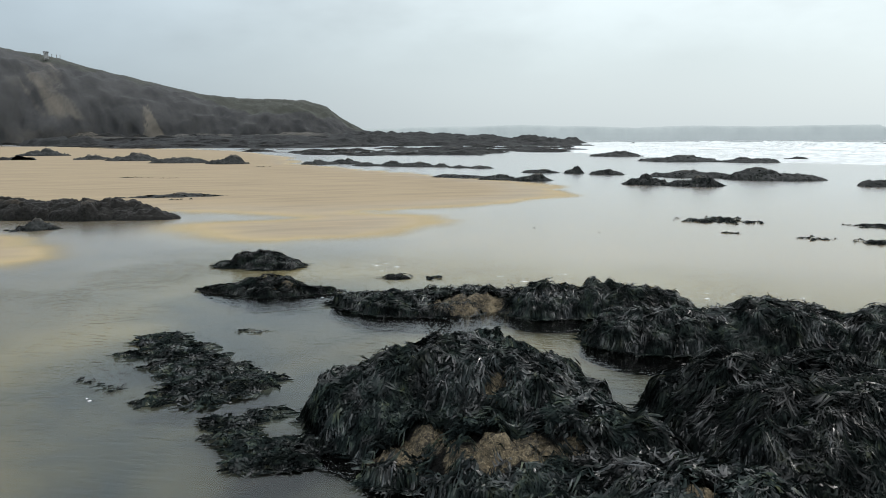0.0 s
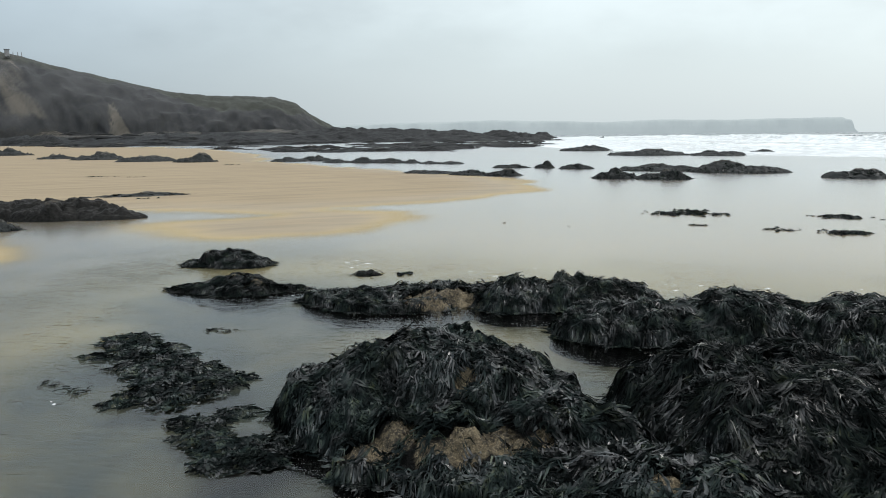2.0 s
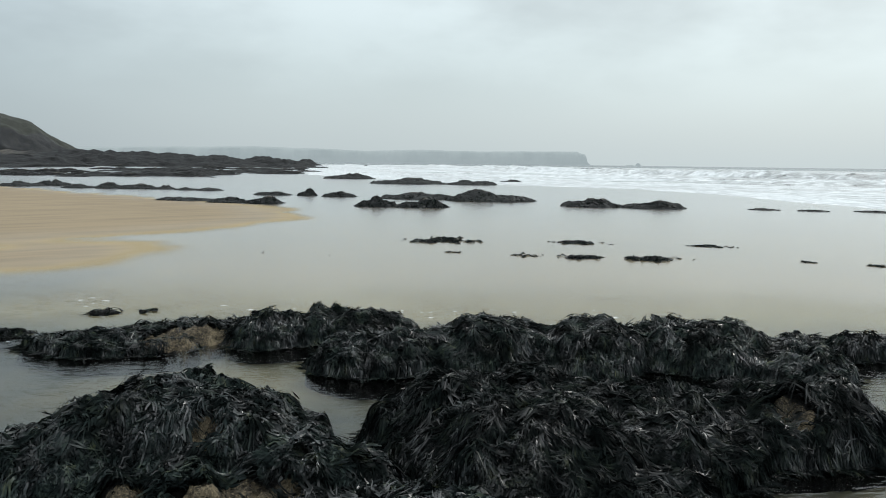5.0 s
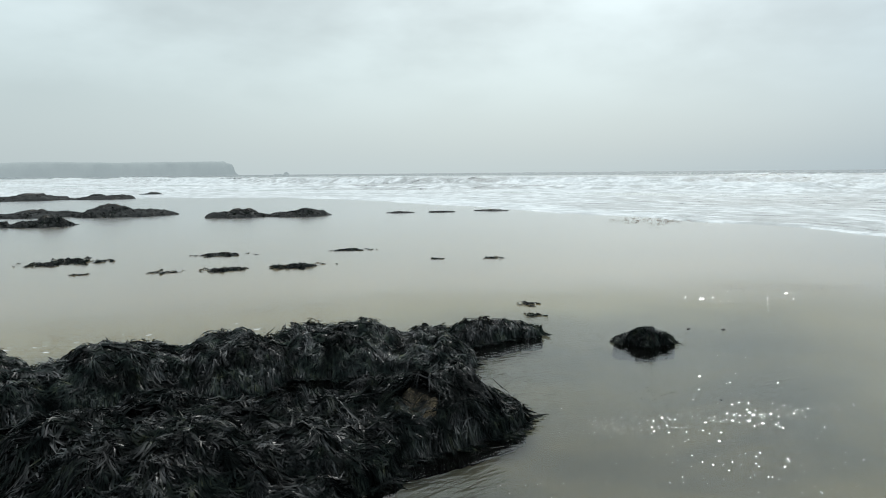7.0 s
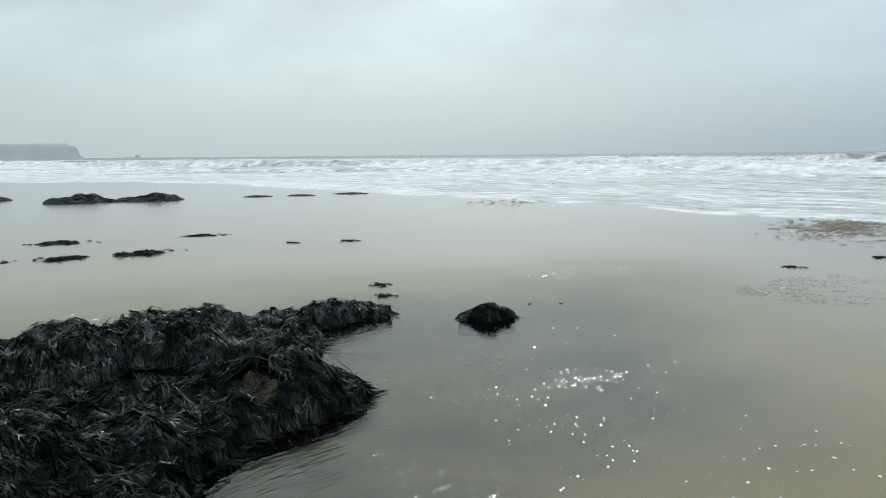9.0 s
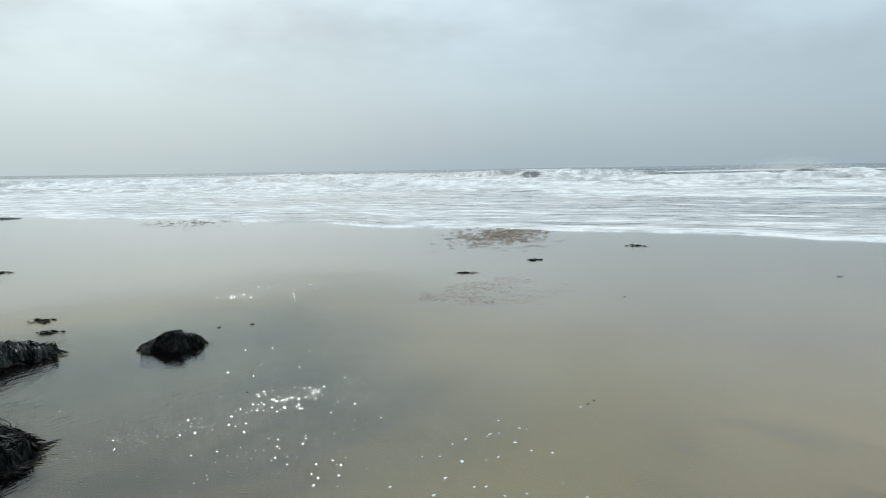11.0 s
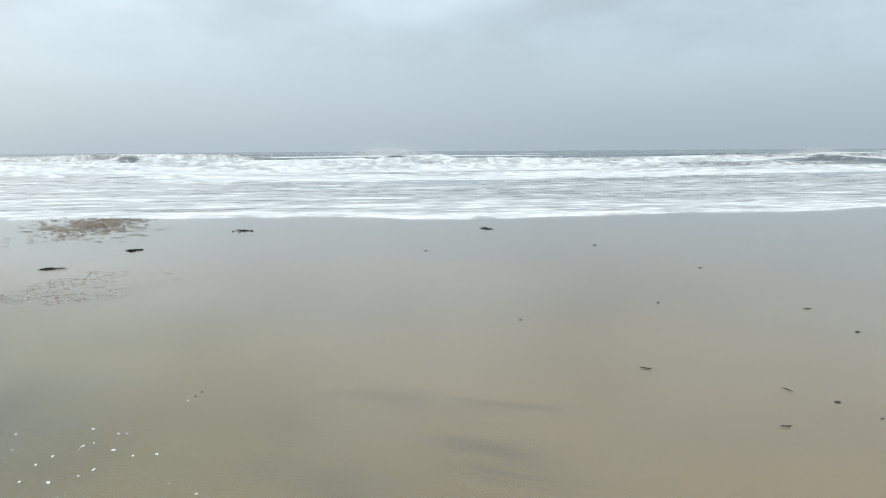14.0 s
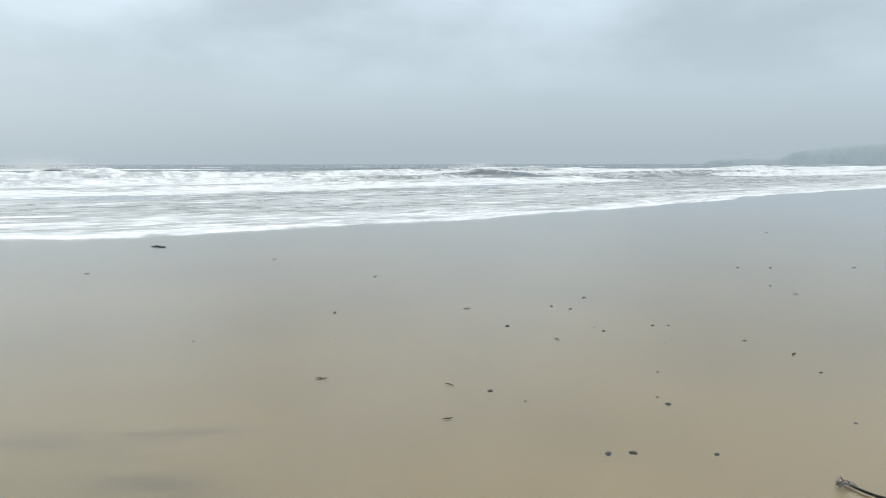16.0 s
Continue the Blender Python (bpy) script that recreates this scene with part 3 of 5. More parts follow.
# ---------------------------------------------------------------- headlands
CREST = [(-60, 7.2), (-45, 6.6), (-35, 6.1), (-29.5, 5.79), (-28, 5.56), (-26.4, 5.29), (-24.7, 4.81), (-23, 4.43), (-21.2, 4.03), (-19.4, 3.66), (-17.5, 3.19),
         (-15.6, 2.99), (-13.1, 2.86), (-12.9, 2.95), (-10.1, 2.81), (-8.5, 2.34), (-7.7, 1.73), (-6.85, 1.15), (-5.6, 0.6), (-3.5, 0.42), (-1.8, 0.25), (-0.5, 0.0)]


def headland_distance(az):
    return np.interp(az, [-60, -30, -12, -5, 0], [230, 270, 340, 370, 380])


def build_headland():
    az = np.concatenate([np.linspace(-60, -31, 60, endpoint=False), np.linspace(-31, -0.5, 330)])
    u = np.linspace(0, 1, 44)
    a, s = np.meshgrid(az, u, indexing="ij")
    base = headland_distance(a)
    crest_el = np.interp(a, [c[0] for c in CREST], [c[1] for c in CREST])
    depth = 14 + 7.0 * crest_el
    top = 1.6 + (base + depth) * np.tan(np.radians(crest_el))
    up = np.where(s < 0.72, s / 0.72, 1.0)
    steep = np.clip(s / 0.72, 0, 1)
    d = base + np.where(s < 0.72, depth * (0.25 * steep + 0.75 * steep**2.2), depth + (s - 0.72) * 260)
    z = -1 + (top + 1) * (0.45 * up + 0.55 * np.sin(up * math.pi / 2)) - np.where(s > 0.72, (s - 0.72) * 0.25 * top, 0)
    arc = np.radians(a) * 300
    gully = np.abs(fbm(arc * 0.045, s * 1.2, 101, 4)) + 0.4 * fbm(arc * 0.16, s * 5, 105, 4)
    face = smooth(0.0, 0.12, s) * smooth(0.74, 0.6, s)
    d = d + face * (gully - 0.35) * 0.10 * depth
    z = z + face * 0.9 * fbm(arc * 0.25, s * 14, 111, 3) + smooth(0.6, 0.75, s) * 0.35 * fbm(arc * 0.3, s * 6, 115, 3)
    turf = smooth(0.50, 0.66, s + 0.10 * fbm(arc * 0.05, s * 3, 120, 3) + 0.22 * smooth(-18, -14, a) - 0.12 * smooth(-9, -7, a))
    lean = a - 6.0 * (0.6 - s)
    rag = 0.6 * fbm(lean * 1.6, s * 3.0, 125, 4, 0.65)
    scar = smooth(2.0, 0.5, np.abs(a - 2.5 * (0.5 - s) + 27.4) + 1.1 * rag) * smooth(0.10, 0.2, s) * smooth(0.72, 0.58, s + 0.05 * rag) * np.clip(0.7 + 0.3 * fbm(lean * 2.2, s * 1.5, 127, 3), 0, 1.2)
    scar = np.maximum(scar, 0.45 * smooth(0.75, 0.0, np.abs(lean + 30.9) + rag) * smooth(0.2, 0.3, s) * smooth(0.6, 0.4, s))
    scar = np.maximum(scar, smooth(1.0, 0.1, np.abs(a + 20.7 - 3 * (0.2 - s)) / (0.25 + 2.4 * np.clip(0.32 - s, 0, 1)) + rag) * smooth(0.02, 0.06, s) * smooth(0.34, 0.26, s + 0.1 * rag))
    scar = np.maximum(scar, 0.5 * smooth(0.13, 0.08, s + 0.03 * rag) * smooth(-30.5, -29.5, a) * smooth(-22, -25, a))
    ra = np.radians(a)
    v = np.stack([d * np.sin(ra), d * np.cos(ra), z], -1).reshape(-1, 3)
    me = mesh_of("headland", v, grid_faces(len(az), len(u)), CLIFF, True, {"turf": turf, "scar": scar})
    tagged(new("headland", me), "dark slate headland with grassy top and a pale earth landslip", "headland", kind="structure")


def build_distance(name, profile, dist, label, mat):
    """A far coast as a solid strip, cliffs to the front."""
    azs = np.linspace(profile[0][0], profile[-1][0], 640)
    el = np.interp(azs, [p[0] for p in profile], [p[1] for p in profile]) + 0.03 * fbm(azs * 0.8, 0 * azs, 130, 4) * 0.6
    rows = []
    for depth, part_up in ((0, -0.2), (6, 0.45), (14, 0.85), (40, 1.0), (400, 1.0), (420, -0.2)):
        d = dist + depth
        zz = 1.6 + d * np.tan(np.radians(el)) * part_up if part_up > 0 else np.full_like(el, -6.0)
        jag = 6 * fbm(azs * 1.7, 0 * azs + depth, 140, 3) if 0 < depth < 40 else 0
        ra = np.radians(azs)
        rows.append(np.stack([(d + jag) * np.sin(ra), (d + jag) * np.cos(ra), zz], -1))
    v = np.stack(rows, 1)
    me = mesh_of(name, v.reshape(-1, 3), grid_faces(len(azs), 6), mat, True)
    tagged(new(name, me), label, "headland", kind="structure")


build_headland()
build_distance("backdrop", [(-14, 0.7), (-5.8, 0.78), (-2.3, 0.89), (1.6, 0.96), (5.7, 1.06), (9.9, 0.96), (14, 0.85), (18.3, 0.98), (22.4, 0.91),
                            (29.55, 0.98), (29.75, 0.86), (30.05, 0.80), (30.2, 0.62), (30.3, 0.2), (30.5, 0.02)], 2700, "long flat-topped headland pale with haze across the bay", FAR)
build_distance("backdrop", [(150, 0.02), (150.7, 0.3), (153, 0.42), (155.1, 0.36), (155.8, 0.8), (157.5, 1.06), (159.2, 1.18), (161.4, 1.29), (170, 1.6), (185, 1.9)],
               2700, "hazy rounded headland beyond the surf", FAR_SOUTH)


def skerry():
    """A rock islet on the horizon: one steep hump and a low shelf."""
    gx, gy = np.meshgrid(np.linspace(-32, 14, 70), np.linspace(-7, 7, 22), indexing="ij")
    hump = 6.0 * smooth(8.5, 1.0, np.abs(gx) + 1.2 * vnoise(gx * 0.4, gy * 0.3, 71)) * smooth(7, 3, np.abs(gy))
    shelf = 3.2 * smooth(13, 4, np.abs(gx + 15)) * smooth(7, 2, np.abs(gy))
    z = np.maximum(hump, shelf) * (0.92 + 0.2 * fbm(gx * 0.5, gy * 0.5, 73, 3)) - 0.6
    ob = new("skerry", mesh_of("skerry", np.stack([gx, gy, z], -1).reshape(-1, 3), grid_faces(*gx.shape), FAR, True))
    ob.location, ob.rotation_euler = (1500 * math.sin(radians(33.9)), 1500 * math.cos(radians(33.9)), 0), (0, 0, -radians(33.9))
    tagged(ob, "small hazy rock islet on the horizon", "islet", kind="structure")


skerry()


# ---------------------------------------------------------------- seaweed and weedy rocks
def bumps_height(bumps, x, y, seed, calm=0.0):
    """Height of a rock made of rounded humps: (x, y, rx, ry, turn, h)."""
    size = np.mean([b[2] + b[3] for b in bumps]) / 2
    warp, fuss = min(0.06, 0.12 * size), min(1.0, 2.2 * size)
    wx = x + warp * fbm(x * 2.2, y * 2.2, seed, 3)
    wy = y + warp * fbm(x * 2.2 + 50, y * 2.2, seed + 9, 3)
    best = np.full(np.shape(x), -0.5)
    for cx, cy, rx, ry, turn, h in bumps:
        c, s = math.cos(radians(turn)), math.sin(radians(turn))
        dx, dy = wx - cx, wy - cy
        q = np.hypot((dx * c + dy * s) / rx, (-dx * s + dy * c) / ry)
        hump = np.where(q < 1, (h + 0.04) * np.sqrt(np.clip(1 - q**2.2, 0, 1)) - 0.04, -0.04 - 4.5 * (q - 1) * min(rx, ry))
        k = 0.07
        m = np.clip(0.5 + 0.5 * (hump - best) / k, 0, 1)
        best = best * (1 - m) + hump * m + k * m * (1 - m)
    lump = fbm(x * 3.1, y * 3.1, seed + 20, 4)
    tuft = fbm(x * 8.5, y * 8.5, seed + 24, 2)
    best = best - 0.055 * fuss * smooth(0.0, 0.10, best)
    return best + smooth(-0.02, 0.12, best) * fuss * (0.065 * lump + 0.045 * tuft) * (1 - 0.4 * calm)


class Field:
    """A height over a rectangle, kept on a fine grid for quick look-up."""

    def __init__(self, height, box, step=0.02):
        self.x0, self.y0, self.step = box[0] - 0.5, box[2] - 0.5, step
        self.nx, self.ny = int((box[1] - box[0] + 1.0) / step) + 2, int((box[3] - box[2] + 1.0) / step) + 2
        gx, gy = np.meshgrid(self.x0 + np.arange(self.nx) * step, self.y0 + np.arange(self.ny) * step, indexing="ij")
        self.z = height(gx, gy)
        soft = np.maximum(self.z, 0.0)
        for _ in range(3):
            soft = (soft + np.roll(soft, 1, 0) + np.roll(soft, -1, 0) + np.roll(soft, 1, 1) + np.roll(soft, -1, 1)) / 5
        self.gx, self.gy = np.gradient(soft, step)

    def read(self, table, x, y):
        fi = np.clip((x - self.x0) / self.step, 0, self.nx - 1.001)
        fj = np.clip((y - self.y0) / self.step, 0, self.ny - 1.001)
        i, j = fi.astype(int), fj.astype(int)
        s, t = fi - i, fj - j
        return (table[i, j] * (1 - s) + table[i + 1, j] * s) * (1 - t) + (table[i, j + 1] * (1 - s) + table[i + 1, j + 1] * s) * t

    def height(self, x, y):
        return self.read(self.z, x, y)

    def slope(self, x, y):
        return self.read(self.gx, x, y), self.read(self.gy, x, y)


def turned(a, b):
    """The way from heading a to heading b, -pi to pi."""
    return (b - a + math.pi) % math.tau - math.pi


def fronds(height, starts, seed, length=(0.08, 0.19), width=(0.002, 0.0062), lift=0.065, flow=0.8, floor=0.004, wild=0.0, blades=10, fan=0.032, box=None, bare=None):
    """Locks of forked wrack that hang downhill from the given starts, several blades to a lock. Returns corners and faces."""
    rng = np.random.default_rng(seed)
    p = np.array(starts, float)
    n = len(p)
    if box is None:
        pad = 1.5 * length[1]
        box = (p[:, 0].min() - pad, p[:, 0].max() + pad, p[:, 1].min() - pad, p[:, 1].max() + pad)
    field = Field(height, box)
    ln = rng.uniform(*length, n) * (0.8 + 0.4 * hashed(np.floor(p[:, 0] / 0.3), np.floor(p[:, 1] / 0.3), seed + 2))
    swirl = math.pi * fbm(p[:, 0] * 1.1, p[:, 1] * 1.1, seed + 7, 2) * 1.4
    own = flow * fbm(p[:, 0] * 2.4, p[:, 1] * 2.4, seed + 3, 2) + rng.normal(0, 0.6 + wild, n)
    gx, gy = field.slope(p[:, 0], p[:, 1])
    steep = np.clip(np.hypot(gx, gy) * 2.2, 0, 1)
    down = np.arctan2(-gy, -gx)
    head = swirl + steep * turned(swirl, down) + own
    bend = rng.normal(0, 0.16, n)
    rows = 8
    line, heads, q = [p], [head], p
    for k in range(rows - 1):
        gx, gy = field.slope(q[:, 0], q[:, 1])
        grade = np.hypot(gx, gy)
        head = head + bend + 0.22 * np.clip(grade * 2, 0, 1) * turned(head, np.arctan2(-gy, -gx) + 0.5 * own)
        seg = ln / (rows - 1) / np.sqrt(1 + np.minimum(grade, 2.5) ** 2)
        seg = seg * np.where(field.height(q[:, 0], q[:, 1]) < 0, 0.2, 1.0)
        if bare is not None:
            seg = seg * (1 - 0.85 * np.clip(1.5 * bare(q[:, 0], q[:, 1]), 0, 1))
        q = q + np.stack([np.cos(head), np.sin(head)], -1) * seg[:, None]
        line.append(q)
        heads.append(head)
    line, heads = np.stack(line, 1), np.stack(heads, 1)
    # blades: each follows its lock, spread sideways, rippled, and at its own depth in the pile
    lock = np.repeat(np.arange(n), blades)
    m = len(lock)
    clump = hashed(np.floor(p[:, 0] / 0.11 + 0.7 * vnoise(p[:, 0] * 5, p[:, 1] * 5, seed + 8)), np.floor(p[:, 1] / 0.11 + 0.7 * vnoise(p[:, 0] * 5 + 9, p[:, 1] * 5, seed + 9)), seed + 10)
    pile = (lift * (0.7 * clump**1.3 + 0.3 * hashed(np.arange(n), 0 * np.arange(n), seed + 5)))[lock]
    stray = np.tan(np.clip(rng.normal(0, 0.30 + 0.5 * wild, m), -0.6, 0.6)) * ln[lock]
    side = rng.normal(0, 1, m)
    late, reach = rng.uniform(0, 0.3, m), rng.uniform(0.75, 1.0, m)
    wd = rng.uniform(*width, m)
    roll = rng.normal(0, 0.38, m) + 0.35 * rng.normal(0, 1, n)[lock]
    phase, rip = rng.uniform(0, math.tau, m), rng.uniform(0.004, 0.022, m)
    arch = rng.uniform(0, 0.35, m) * lift
    rise = rng.uniform(0, 0.35, m) * lift
    curl = rng.normal(0, 0.3, m) * lift
    verts, faces = [], []

    def at(u, extra):
        """A blade's middle line a share u along its lock, and its heading."""
        f = np.clip(u, 0, 1) * (rows - 1.001)
        i = f.astype(int)
        s = (f - i)[:, None]
        c = line[lock, i] * (1 - s) + line[lock, i + 1] * s
        h = heads[lock, i]
        off = side * fan * (0.35 + 0.65 * u) + stray * u * u + rip * np.sin(phase + 10 * u) + extra
        c = c + np.stack([-np.sin(h), np.cos(h)], -1) * off[:, None]
        return c, h

    def ribbon(us, widths, spread):
        first = sum(len(v) for v in verts)
        count = len(us)
        for k, u in enumerate(us):
            c, h = at(late + (reach - late) * u, spread * max(0.0, u - 0.5) * 2)
            sx, sy = field.slope(c[:, 0], c[:, 1])
            ground = field.height(c[:, 0], c[:, 1])
            out = ground < floor
            z = np.maximum(ground, floor)
            z = z + (pile + rise + arch * math.sin(math.pi * u) + curl * u * u) * np.where(out, 0.15, 1.0)
            normal = np.stack([-sx, -sy, np.ones(m)], -1)
            normal = normal / np.linalg.norm(normal, axis=1, keepdims=True)
            t = np.stack([np.cos(h), np.sin(h), sx * np.cos(h) + sy * np.sin(h)], -1)
            across = np.cross(normal, t)
            across = across / np.maximum(np.linalg.norm(across, axis=1, keepdims=True), 1e-6)
            r = (roll + 0.5 * np.sin(phase + 5 * u))[:, None]
            w = (across * np.cos(r) + normal * np.sin(r)) * (wd * widths[k])[:, None]
            mid = np.concatenate([c, z[:, None]], 1)
            verts.append(mid - w)
            verts.append(mid + w)
        idx = np.arange(m)
        for k in range(count - 1):
            a = first + 2 * k * m + idx
            faces.append(np.stack([a, a + 2 * m, a + 3 * m, a + m], -1))

    ribbon((0.0, 0.2, 0.4, 0.58), (0.45, 0.8, 1.0, 1.25), 0 * side)
    for sign in (-1, 1):
        ribbon((0.56, 0.78, 1.0), (0.8, 1.0, 0.4), sign * rng.uniform(0.006, 0.026, m))
    return np.concatenate(verts), np.concatenate(faces)


def scatter(height, box, count, seed, bare=None, lowest=0.0, gap=0.0):
    """Random starts on a rock, thinned over bare patches."""
    rng = np.random.default_rng(seed)
    x, y = rng.uniform(box[0], box[1], count * 5), rng.uniform(box[2], box[3], count * 5)
    h = height(x, y)
    ok = h > lowest
    if bare is not None:
        ok &= rng.uniform(0, 1, len(x)) > np.clip(1.6 * bare(x, y), 0, 0.97)
    if gap:
        ok &= fbm(x * 2.6, y * 2.6, seed + 31, 3) > gap
    pts = np.stack([x, y], -1)[ok]
    return pts[:count]


def bare_patches(patches):
    def f(x, y):
        total = 0 * x
        for cx, cy, rx, ry in patches:
            q = np.hypot((x - cx) / rx, (y - cy) / ry) + 0.35 * fbm(x * 4.5, y * 4.5, 77, 3)
            total = np.maximum(total, smooth(1.05, 0.6, q))
        return total
    return f


def weedy_rock(bumps, seed, locks, label, patches=(), step=0.022, group="", single=0, wrack=None, **frond_options):
    """A low rock draped in wrack: the stone itself, and the weed as a part."""
    pad = 0.25
    x0, x1 = min(b[0] - max(b[2], b[3]) for b in bumps) - pad, max(b[0] + max(b[2], b[3]) for b in bumps) + pad
    y0, y1 = min(b[1] - max(b[2], b[3]) for b in bumps) - pad, max(b[1] + max(b[2], b[3]) for b in bumps) + pad
    nx, ny = int((x1 - x0) / step), int((y1 - y0) / step)
    gx, gy = np.meshgrid(np.linspace(x0, x1, nx), np.linspace(y0, y1, ny), indexing="ij")

    def height(x, y):
        return bumps_height(bumps, x, y, seed)

    bare = bare_patches(patches)
    h = height(gx, gy)
    z = np.maximum(bumps_height(bumps, gx, gy, seed, bare(gx, gy)), -0.30) + (0.012 + 0.028 * bare(gx, gy)) * fbm(gx * 14, gy * 14, seed + 40, 4, 0.65) - 0.012
    z = np.where(z < -0.012, np.maximum(-0.012 + 6 * (z + 0.012), -0.30), z)
    faces = grid_faces(nx, ny, (h > -0.06).ravel())
    ox, oy = bumps[0][0], bumps[0][1]
    v, f, at = compact(np.stack([gx - ox, gy - oy, z], -1).reshape(-1, 3), faces, {"bare": bare(gx, gy)})
    ob = new("seaweed_rock")
    ob.location = (ox, oy, 0)
    tagged(ob, label, "rock", group)
    part("stone", mesh_of("stone", v, f, ROCK_NEAR, True, at), ob, "dark barnacled stone")
    starts = scatter(height, (x0, x1, y0, y1), locks, seed + 2, bare, 0.0)
    fv, ff = fronds(height, starts, seed + 5, box=(x0, x1, y0, y1), bare=bare, **frond_options)
    part("seaweed", mesh_of("seaweed", fv - (ox, oy, 0), ff, wrack or WEED, True), ob, "tangled blackish wet wrack", "stuff")
    if single:
        loose_fronds(ob, height, (x0, x1, y0, y1), single, seed, bare)
    return ob


def frond_mesh(seed):
    """One forked blade of wrack along +x, arched, lying on z = 0."""
    rng = np.random.default_rng(seed)
    verts, faces = [], []

    def row(x, y, heading, w, z):
        nx, ny = -math.sin(heading), math.cos(heading)
        verts.append((x - nx * w, y - ny * w, z - 0.002))
        verts.append((x, y, z + 0.0015))
        verts.append((x + nx * w, y + ny * w, z - 0.002 + rng.normal(0, 0.002)))
        return len(verts) - 3

    def blade(start, x, y, heading, lengths, widths, z):
        for seg, w in zip(lengths, widths):
            heading += rng.normal(0, 0.25)
            x, y = x + math.cos(heading) * seg, y + math.sin(heading) * seg
            z += rng.normal(0, 0.006)
            nxt = row(x, y, heading, w, z)
            faces.append((start, start + 1, nxt + 1, nxt))
            faces.append((start + 1, start + 2, nxt + 2, nxt + 1))
            start = nxt
        return start, x, y, heading, z

    first = row(0, 0, 0, 0.003, 0.004)
    root, x, y, h, z = blade(first, 0, 0, 0, (0.035, 0.035, 0.03), (0.006, 0.008, 0.008), 0.004)
    for s in (-1, 1):
        mid, x2, y2, h2, z2 = blade(root, x, y, h + s * rng.uniform(0.2, 0.45), (0.03, 0.03), (0.008, 0.007), z)
        for q in (-1, 1):
            blade(mid, x2, y2, h2 + q * rng.uniform(0.15, 0.4), (0.025, 0.025), (0.006, 0.002), z2)
    return mesh_of("frond", np.array(verts), np.array(faces), WEED)


BLADES = [frond_mesh(k) for k in range(12)]


def loose_fronds(ob, height, box, count, seed, bare):
    """Single blades that lie on top of the tangle."""
    rng = np.random.default_rng(seed + 60)
    pts = scatter(height, box, count, seed + 61, bare, 0.12)
    for k, (x, y) in enumerate(pts):
        e = 0.06
        ax, ay = np.array([x + e, x - e, x, x, x]), np.array([y, y, y + e, y - e, y])
        h = height(ax, ay)
        gx, gy = (h[0] - h[1]) / (2 * e), (h[2] - h[3]) / (2 * e)
        normal = Vector((-gx, -gy, 1)).normalized()
        down = math.atan2(-gy, -gx) + rng.normal(0, 0.7)
        t = Vector((math.cos(down), math.sin(down), 0))
        t = (t - normal * t.dot(normal)).normalized()
        m = Matrix((t, normal.cross(t), normal)).transposed().to_4x4()
        o = new("frond", BLADES[k % 12])
        o.parent = ob
        s = rng.uniform(0.35, 0.6)
        o.matrix_basis = Matrix.Translation(Vector((x, y, float(h[4]))) - ob.location + normal * rng.uniform(0.012, 0.034)) @ m @ Matrix.Diagonal((s, s, s, 1))


NEAR = "rocks in the tide pool"
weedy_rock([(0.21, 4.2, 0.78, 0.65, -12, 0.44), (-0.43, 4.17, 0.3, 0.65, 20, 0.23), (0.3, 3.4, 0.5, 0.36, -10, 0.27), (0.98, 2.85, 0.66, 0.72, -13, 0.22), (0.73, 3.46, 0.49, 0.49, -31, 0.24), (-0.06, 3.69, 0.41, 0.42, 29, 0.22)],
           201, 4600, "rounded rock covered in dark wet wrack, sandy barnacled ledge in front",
           [(0.27, 3.35, 0.37, 0.15), (-0.13, 3.55, 0.28, 0.15), (0.62, 3.0, 0.10, 0.08), (1.05, 2.82, 0.12, 0.10), (0.3, 3.85, 0.09, 0.07)], group=NEAR, single=300, width=(0.0025, 0.008), wrack=LIT_WRACK)
weedy_rock([(1.8, 3.78, 0.73, 0.91, 9, 0.41), (2.24, 4.03, 0.68, 0.73, 7, 0.33), (3.49, 3.69, 0.82, 0.52, -16, 0.27), (3.69, 3.67, 0.69, 0.45, -40, 0.2), (1.89, 3.03, 0.69, 0.39, 0, 0.21), (2.74, 3.65, 0.66, 0.56, 17, 0.27)],
           221, 5200, "broad rock buried under a thick mat of blackish wrack", [(1.98, 4.05, 0.2, 0.10), (3.48, 3.48, 0.15, 0.12)], group=NEAR, single=300, length=(0.12, 0.27), flow=1.3, wrack=SHADED_WRACK)
weedy_rock([(2.63, 5.92, 0.71, 0.63, 11, 0.31), (1.68, 5.90, 0.60, 0.36, -18, 0.22), (3.41, 5.57, 0.52, 0.59, -18, 0.32), (4.27, 5.35, 0.85, 0.62, -34, 0.3), (4.8, 4.77, 0.46, 0.46, 10, 0.17), (5.56, 5.08, 0.85, 0.22, -22, 0.17),
            (-0.39, 7.11, 0.76, 0.32, -19, 0.12), (0.29, 7.33, 0.78, 0.4, -8, 0.15), (1.2, 7.05, 0.69, 0.37, 10, 0.24), (1.88, 6.9, 0.41, 0.58, -13, 0.2), (1.42, 7.15, 0.13, 0.13, 0, 0.30)],
           241, 6000, "long low reef ridge hung with dark wrack, one sandy bare hump", [(0.08, 7.12, 0.40, 0.32), (0.40, 7.12, 0.30, 0.26)], group=NEAR, single=240, length=(0.11, 0.25), width=(0.0024, 0.0072), flow=1.1, wrack=LIT_RIDGE_WRACK)
weedy_rock([(-1.87, 7.94, 0.76, 0.18, -2, 0.09), (-1.81, 7.98, 0.47, 0.23, -10, 0.164), (-1.74, 7.81, 0.33, 0.19, 20, 0.10)], 261, 520, "small wrack-covered rock with a sandy crown standing in the pool", [(-1.72, 7.84, 0.15, 0.07)], group=NEAR, lift=0.03, length=(0.1, 0.24))
